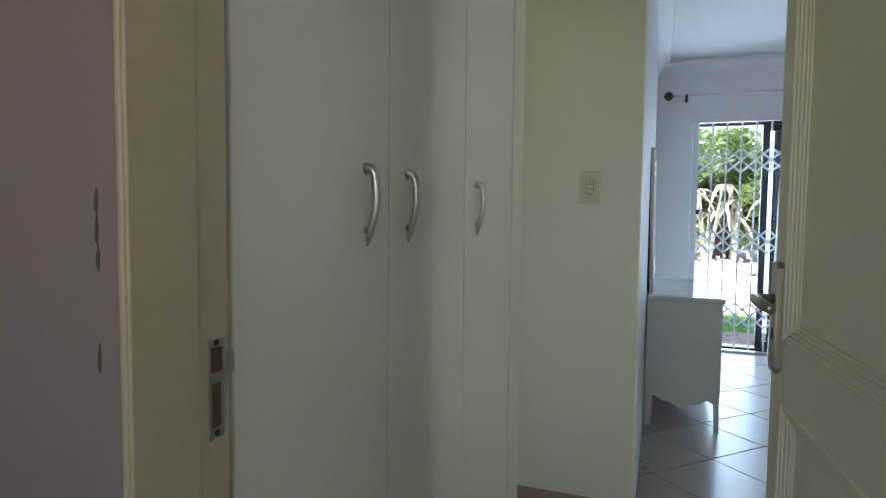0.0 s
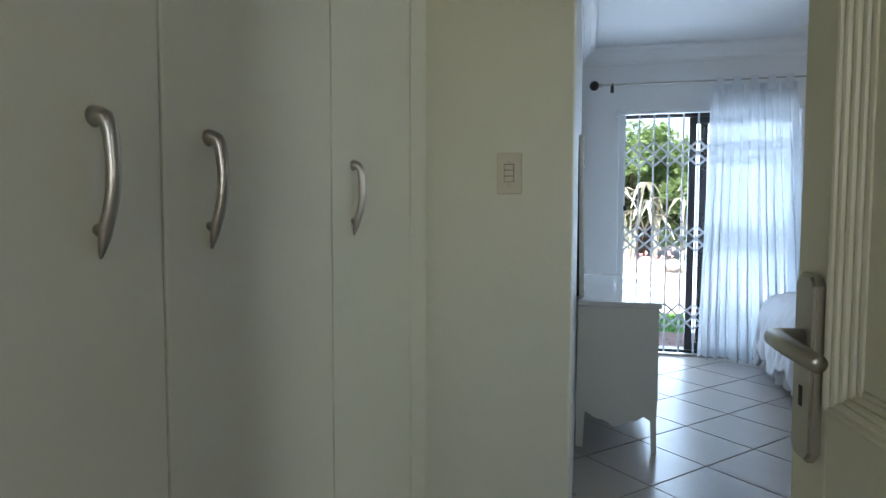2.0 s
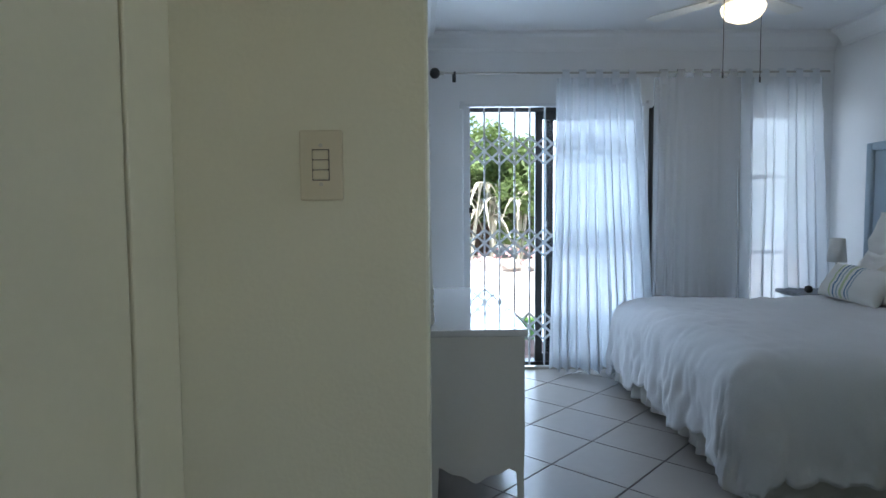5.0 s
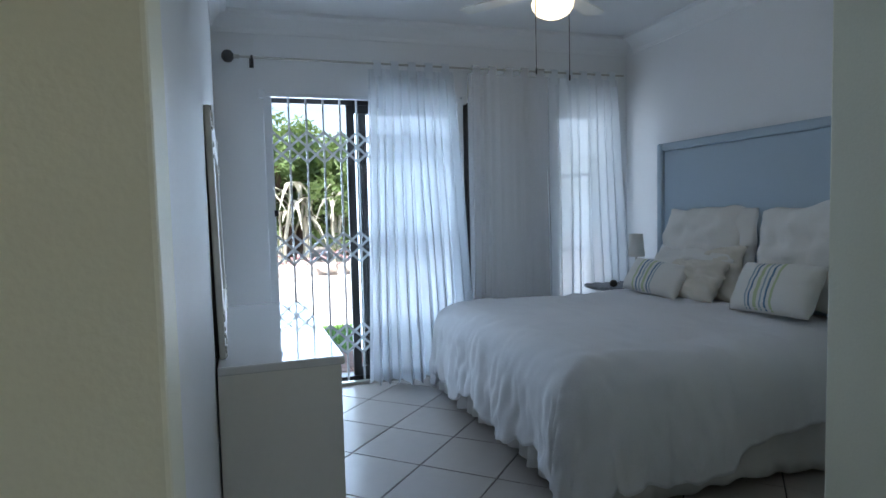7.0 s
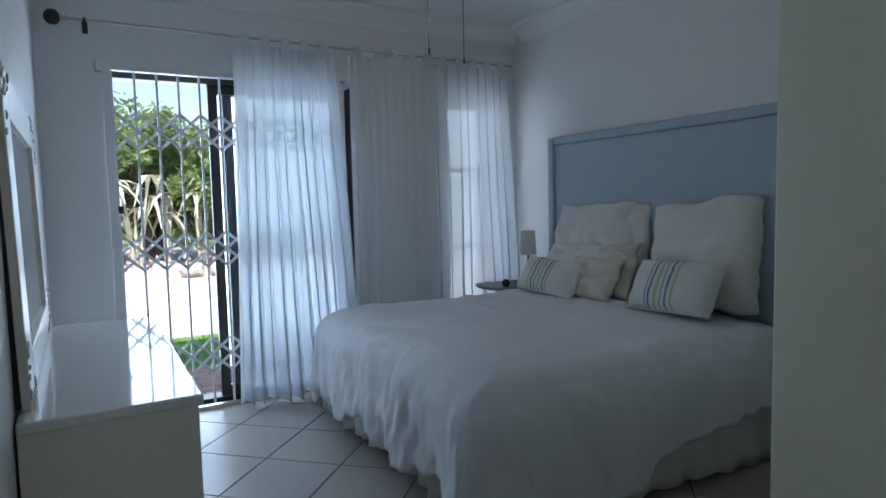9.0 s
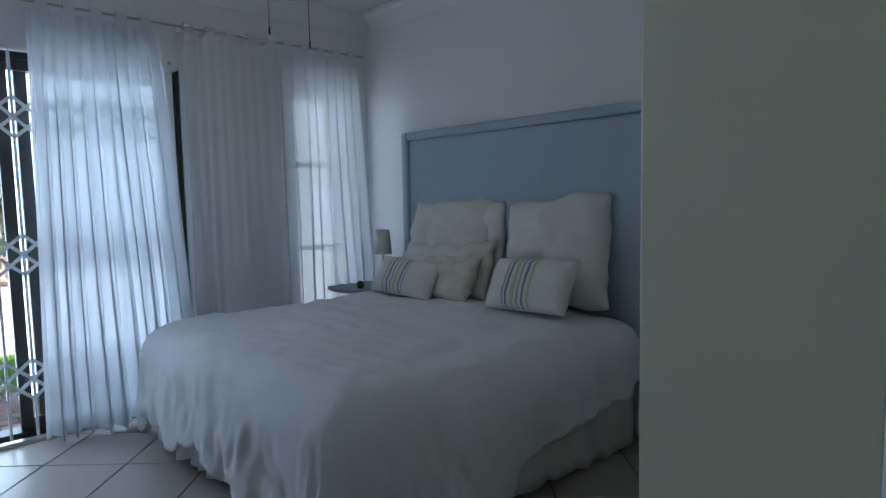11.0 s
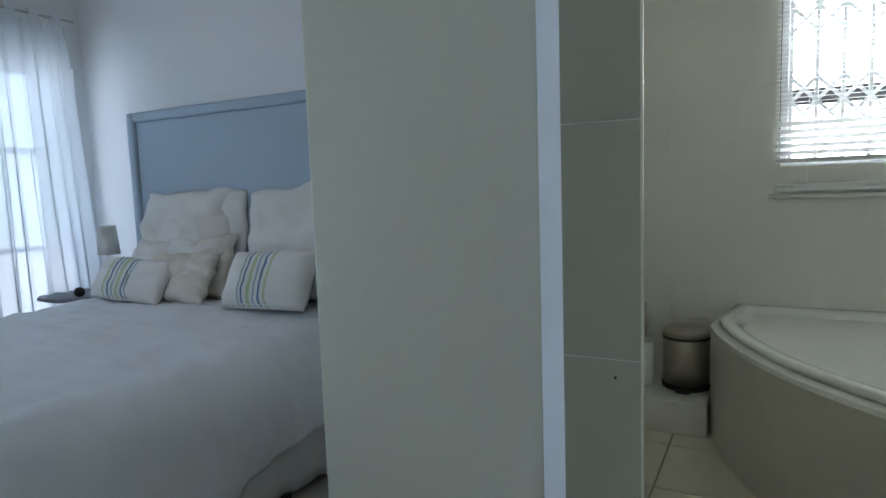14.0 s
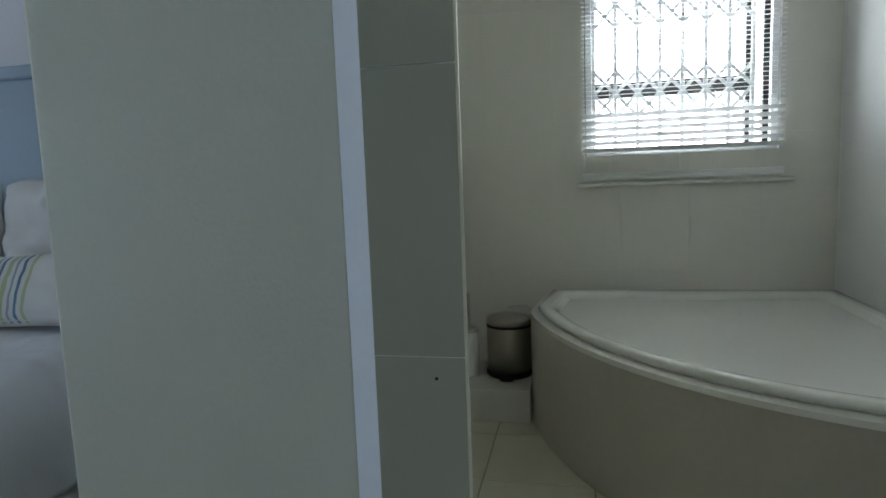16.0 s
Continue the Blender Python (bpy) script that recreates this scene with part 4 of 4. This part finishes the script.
def grass(x0, x1, y0, y1, z, count, h):
    s = Shape()
    for _ in range(count):
        x, y, a, k = rng.uniform(x0, x1), rng.uniform(y0, y1), rng.uniform(0, 6.3), rng.uniform(0.6, 1.2) * h
        dx, dy = 0.004 * math.cos(a), 0.004 * math.sin(a)
        v = [s.bm.verts.new(p) for p in ((x - dx, y - dy, z), (x + dx, y + dy, z), (x + 3 * dy, y - 3 * dx, z + k))]
        s.bm.faces.new(v)
    return tagged(s.done("grass", LAWN), "blades of short lawn grass", "grass", kind="stuff")


grass(-1.5, 4.0, 7.06, 8.34, -0.056, 9000, 0.035)
structure(Shape().box(-400, 400, 14.2, 60, -0.075, 0.10).done("garden_bank", ROCK), "stony garden bank beyond the drive", "bank")


def rock(x, y, z, r):
    s = Shape()
    bmesh.ops.create_icosphere(s.bm, subdivisions=2, radius=r)
    for v in s.bm.verts:
        v.co *= 0.8 + 0.4 * noise.noise(v.co * 3 / r + Vector((x, y, 0)))
        v.co.z *= 0.6
    ob = s.done("rock", ROCK, smooth=False)
    ob.matrix_world = pose(x, y, z)
    return tagged(ob, "pale rounded garden rock", "rock", "rocks along the garden bank")


for k in range(34):
    rock(-6 + 0.5 * k + rng.uniform(-0.2, 0.2), 14.3 + rng.uniform(-0.25, 0.5), 0.09, rng.uniform(0.12, 0.3))


def tree(name, label, x, y, z, height, spread, leaves, mat, leaf=0.10, trunk=0.16, low=0.35):
    t = thing(name, x, y, z, label, "tree")
    s = Shape()
    tips = []
    for k in range(6):
        a, lean = rng.uniform(0, 6.28), rng.uniform(0.25, 0.8) * spread
        pts = [(rng.uniform(-0.1, 0.1), rng.uniform(-0.1, 0.1), 0)]
        for i in range(1, 6):
            u = i / 5
            pts.append((lean * u ** 1.4 * math.cos(a) + rng.uniform(-0.08, 0.08), lean * u ** 1.4 * math.sin(a) + rng.uniform(-0.08, 0.08), height * 0.82 * u))
        s.tube(pts, [trunk * (1 - 0.8 * i / 5) for i in range(6)], 7)
        tips += pts[2:]
        for p in pts[2:5]:
            q = (p[0] + rng.uniform(-0.6, 0.6) * spread, p[1] + rng.uniform(-0.6, 0.6) * spread, p[2] + rng.uniform(0.1, 0.5))
            s.tube([p, ((p[0] + q[0]) / 2, (p[1] + q[1]) / 2, (p[2] + q[2]) / 2 + 0.06), q], [trunk * 0.35, trunk * 0.25, trunk * 0.08], 5)
            tips.append(q)
    s.done("trunk", BARK, t)
    s = Shape()
    clumps = []
    for _ in range(46):
        p = rng.choice(tips)
        zc = max(p[2], height * low) + rng.uniform(-0.2, 0.25) * height * 0.5
        clumps.append((p[0] + rng.uniform(-0.35, 0.35) * spread, p[1] + rng.uniform(-0.35, 0.35) * spread, min(max(zc, height * low), height * 0.97), rng.uniform(0.25, 0.55) * spread * 0.55))
    for _ in range(leaves):
        cx, cy, cz, cr = rng.choice(clumps)
        d = Vector((rng.gauss(0, 1), rng.gauss(0, 1), rng.gauss(0, 0.7))).normalized() * cr * rng.uniform(0.55, 1.05)
        p = Vector((cx, cy, cz)) + d
        r = Euler((rng.uniform(0, 6.3), rng.uniform(-0.9, 0.9), rng.uniform(0, 6.3))).to_matrix()
        L = leaf * rng.uniform(0.6, 1.3)
        v = [s.bm.verts.new(p + r @ Vector(q)) for q in ((-L, 0, 0), (0, -0.38 * L, 0.05 * L), (L, 0, -0.1 * L), (0, 0.38 * L, 0.05 * L))]
        s.bm.faces.new(v)
    s.done("crown", mat, t)
    return t


tree("tree", "broad leafy garden tree with low branching trunks", 1.1, 17.0, 0.09, 3.3, 2.2, 15000, LEAF)
tree("tree", "leafy green garden tree behind the bank", -2.4, 16.3, 0.09, 2.3, 1.6, 9000, LEAF)
tree("tree", "leafy green garden tree behind the bank", 3.6, 16.6, 0.09, 3.0, 1.9, 11000, LEAF)
tree("bush", "dense green garden bush", -0.9, 15.5, 0.09, 1.9, 0.9, 5000, LEAF, 0.08, 0.05, 0.15)
tree("bush", "dense green garden bush", 2.3, 15.6, 0.09, 1.8, 1.0, 5000, LEAF, 0.08, 0.05, 0.15)
tree("bush", "dense green garden bush", 5.4, 15.7, 0.09, 2.2, 1.2, 6000, LEAF, 0.08, 0.05, 0.15)
for px_, py_ in ((0.7, 15.2), (1.25, 15.5), (1.9, 15.3), (0.1, 15.6)):
    t = thing("strelitzia", px_, py_, 0.09, "clump of pale dry garden stems with ragged leaves", "garden plant")
    s, l = Shape(), Shape()
    for k in range(6):
        a, d, h = rng.uniform(0, 6.3), rng.uniform(0.05, 0.4), rng.uniform(1.0, 1.9)
        ex, ey = d * math.cos(a), d * math.sin(a)
        s.tube([(ex * 0.2, ey * 0.2, 0), (ex * 0.5, ey * 0.5, h * 0.5), (ex, ey, h)], [0.035, 0.028, 0.015], 6)
        for q in range(5):
            b2, L, dr_ = rng.uniform(0, 6.3), rng.uniform(0.4, 0.75), rng.uniform(0.5, 1.4)
            side = Vector((-math.sin(b2), math.cos(b2), 0)) * 0.075
            pts = [Vector((ex + L * u * math.cos(b2), ey + L * u * math.sin(b2), h + 0.15 * u - dr_ * u * u * 0.6)) for u in (0, 0.35, 0.7, 1.0)]
            l.sheet([[p - side * (1 - i / 3.3), p, p + side * (1 - i / 3.3)] for i, p in enumerate(pts)])
    s.done("stem", DRY_LEAF, t)
    l.done("leaf", DRY_LEAF, t)
s = Shape()
for _ in range(500):
    p = Vector((rng.uniform(-5, 7), 14.35 + abs(rng.gauss(0, 0.35)), 0.12 + abs(rng.gauss(0, 0.16))))
    r = Euler((rng.uniform(0, 6.3), rng.uniform(0, 6.3), 0)).to_matrix()
    v = [s.bm.verts.new(p + r @ Vector(q) * 0.045) for q in ((-1, -0.6, 0), (1, -0.6, 0), (0, 1, 0))]
    s.bm.faces.new(v)
tagged(s.done("flowers", FLOWER), "low pink flowers along the garden bank", "flowers", kind="stuff")
s = Shape()
for k in range(9):
    for _ in range(900):
        x = -16 + 4.6 * k + rng.gauss(0, 1.5)
        p = Vector((x, 22 + rng.uniform(-1, 1.5), 0.2 + abs(rng.gauss(0, 1.3))))
        r = Euler((rng.uniform(0, 6.3), rng.uniform(0, 6.3), 0)).to_matrix()
        v = [s.bm.verts.new(p + r @ Vector(q) * 0.24) for q in ((-1, 0, 0), (0, -0.5, 0), (1, 0, 0), (0, 0.5, 0))]
        s.bm.faces.new(v)
tagged(s.done("far_shrubs", LEAF), "far line of green shrubs", "shrubs", kind="stuff")
# neighbouring wall opposite the bathroom window
structure(Shape().box(7.5, 7.7, -6, 5.5, -0.07, 1.9).done("garden_wall", EXTERIOR), "pale plastered garden wall", "garden wall")
structure(Shape().box(4.17, 60, -60, 5.94, -0.40, -0.075).done("side_yard", DRIVE), "pale concrete yard beside the house", "yard")

# ---- tiles, last ----


def tile_mesh(name, a, mat, thick=0.006, bevel=0.0015):
    s = Shape().box(-a / 2, a / 2, -a / 2, a / 2, -thick, 0.0)
    top = [e for e in s.bm.edges if all(v.co.z > -1e-6 for v in e.verts)]
    bmesh.ops.bevel(s.bm, geom=top, offset=bevel, segments=1, affect="EDGES")
    me = bpy.data.meshes.new(name)
    s.bm.to_mesh(me)
    s.bm.free()
    me.materials.append(mat)
    return me


def cut(poly, a, b, c):
    """The part of a convex outline where a*x + b*y <= c."""
    out = []
    for p, q in zip(poly, poly[1:] + poly[:1]):
        dp, dq = a * p[0] + b * p[1] - c, a * q[0] + b * q[1] - c
        if dp <= 0:
            out.append(p)
        if dp * dq < 0:
            k = dp / (dp - dq)
            out.append((p[0] + (q[0] - p[0]) * k, p[1] + (q[1] - p[1]) * k))
    return out


def lay_tiles(floor, areas, size, gap, angle, ox, oy, mat, spread):
    """Tiles in a turned grid, whole ones on one mesh, those at walls cut to fit."""
    me = tile_mesh("tile", size - gap, mat)
    c, s_ = math.cos(math.radians(angle)), math.sin(math.radians(angle))
    h = (size - gap) / 2
    for i in range(-spread, spread):
        for j in range(-spread, spread):
            u, v = (i + 0.5) * size, (j + 0.5) * size
            x, y = ox + u * c - v * s_, oy + u * s_ + v * c
            square = [(x + a * c - b * s_, y + a * s_ + b * c) for a, b in ((-h, -h), (h, -h), (h, h), (-h, h))]
            for x0, x1, y0, y1 in areas:
                if x < x0 - size or x > x1 + size or y < y0 - size or y > y1 + size:
                    continue
                poly = square
                for a, b, k in ((1, 0, x1), (-1, 0, -x0), (0, 1, y1), (0, -1, -y0)):
                    poly = cut(poly, a, b, k)
                if len(poly) < 3 or abs(sum(p[0] * q[1] - q[0] * p[1] for p, q in zip(poly, poly[1:] + poly[:1]))) < 0.002:
                    continue
                if len(poly) == 4 and all(abs(p[0] - q[0]) + abs(p[1] - q[1]) < 1e-9 for p, q in zip(poly, square)):
                    ob = new("tile", me)
                    ob.matrix_world = pose(x, y, 0, 0, 0, angle)
                else:
                    ob = Shape().prism(poly, -0.006, 0.0, "z").done("tile", mat)
                ob.parent = floor


lay_tiles(bpy.data.objects["floor"], [(LEFT - 0.06, RIGHT, 2.62, FAR), (-0.52, 1.55, 0.38, SW), (LEFT, 1.55, SW, 2.62), (-1.9, 1.6, -2.08, 0.21), (-0.5, 0.33, 0.21, 0.38)], TILE, 0.007, 46.8, TILE_X, TILE_Y, FLOOR_TILE, 16)
lay_tiles(bpy.data.objects["floor_bath"], [(1.551, 3.95, 0.59, 2.50)], 0.42, 0.006, 0, 2.94, 1.755, BATH_TILE, 8)

# wall tiles on the stub beside the bathroom opening and on the far bathroom walls
stub = bpy.data.objects["wall_tiled_stub"]
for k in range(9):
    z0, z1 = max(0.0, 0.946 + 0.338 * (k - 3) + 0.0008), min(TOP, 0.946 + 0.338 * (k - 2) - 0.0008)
    Shape().box(1.4232, 1.4249, 1.946, 2.057, z0, z1, 0.0006, 1).done("wall_tile", STUB_TILE_SHADED, stub)
Shape().box(1.4215, 1.4275, 1.9425, 1.9455, 0, TOP).done("edge_trim", CREAM_WALL, stub)
tagged(Shape().tube([(1.4225, 1.981, 0.92), (1.4234, 1.981, 0.92)], 0.0022, 8).done("screw_hole", DARK, stub))

east = bpy.data.objects["wall_bath_east"]
for j in range(-1, 6):
    for k in range(8):
        y0, y1, z0, z1 = 0.60 + 0.33 * j, 0.60 + 0.33 * (j + 1) - 0.001, 0.0 + 0.33 * k, 0.33 * (k + 1) - 0.001
        y0, y1, z1 = max(y0, 0.592), min(y1, 2.498), min(z1, TOP)
        if y1 - y0 < 0.02:
            continue
        pieces = [(y0, y1, z0, z1)]
        if y1 > BW_L and y0 < BW_R and z1 > BW_B and z0 < BW_T:
            pieces = [(y0, min(y1, BW_L), z0, z1), (max(y0, BW_R), y1, z0, z1), (max(y0, BW_L), min(y1, BW_R), z0, min(z1, BW_B)), (max(y0, BW_L), min(y1, BW_R), max(z0, BW_T), z1)]
        for a0, a1, c0, c1 in pieces:
            if a1 - a0 > 0.006 and c1 - c0 > 0.006:
                Shape().box(3.9475, 3.9497, a0, a1, c0, c1, 0.0006, 1).done("wall_tile", WALL_TILE, east)

# brick paving outside the patio door
structure(Shape().box(-3.0, 6.0, 5.945, 7.05, -0.075, -0.062).done("pavement", GROUT), "red-brown brick paving outside the patio door", "paving")
pave = bpy.data.objects["pavement"]
s = Shape().box(-0.107, 0.107, -0.050, 0.050, -0.005, 0.012, 0.004, 1)
bm_ = bpy.data.meshes.new("brick")
s.bm.to_mesh(bm_)
s.bm.free()
bm_.materials.append(BRICK)
for i in range(20):
    for j in range(10):
        ob = new("brick", bm_)
        ob.matrix_world = pose(-1.2 + 0.22 * i + (0.11 if j % 2 else 0), 6.0 + 0.107 * j, -0.061 + rng.uniform(-0.002, 0.002), 0, 0, rng.uniform(-1, 1))
        ob.parent = pave
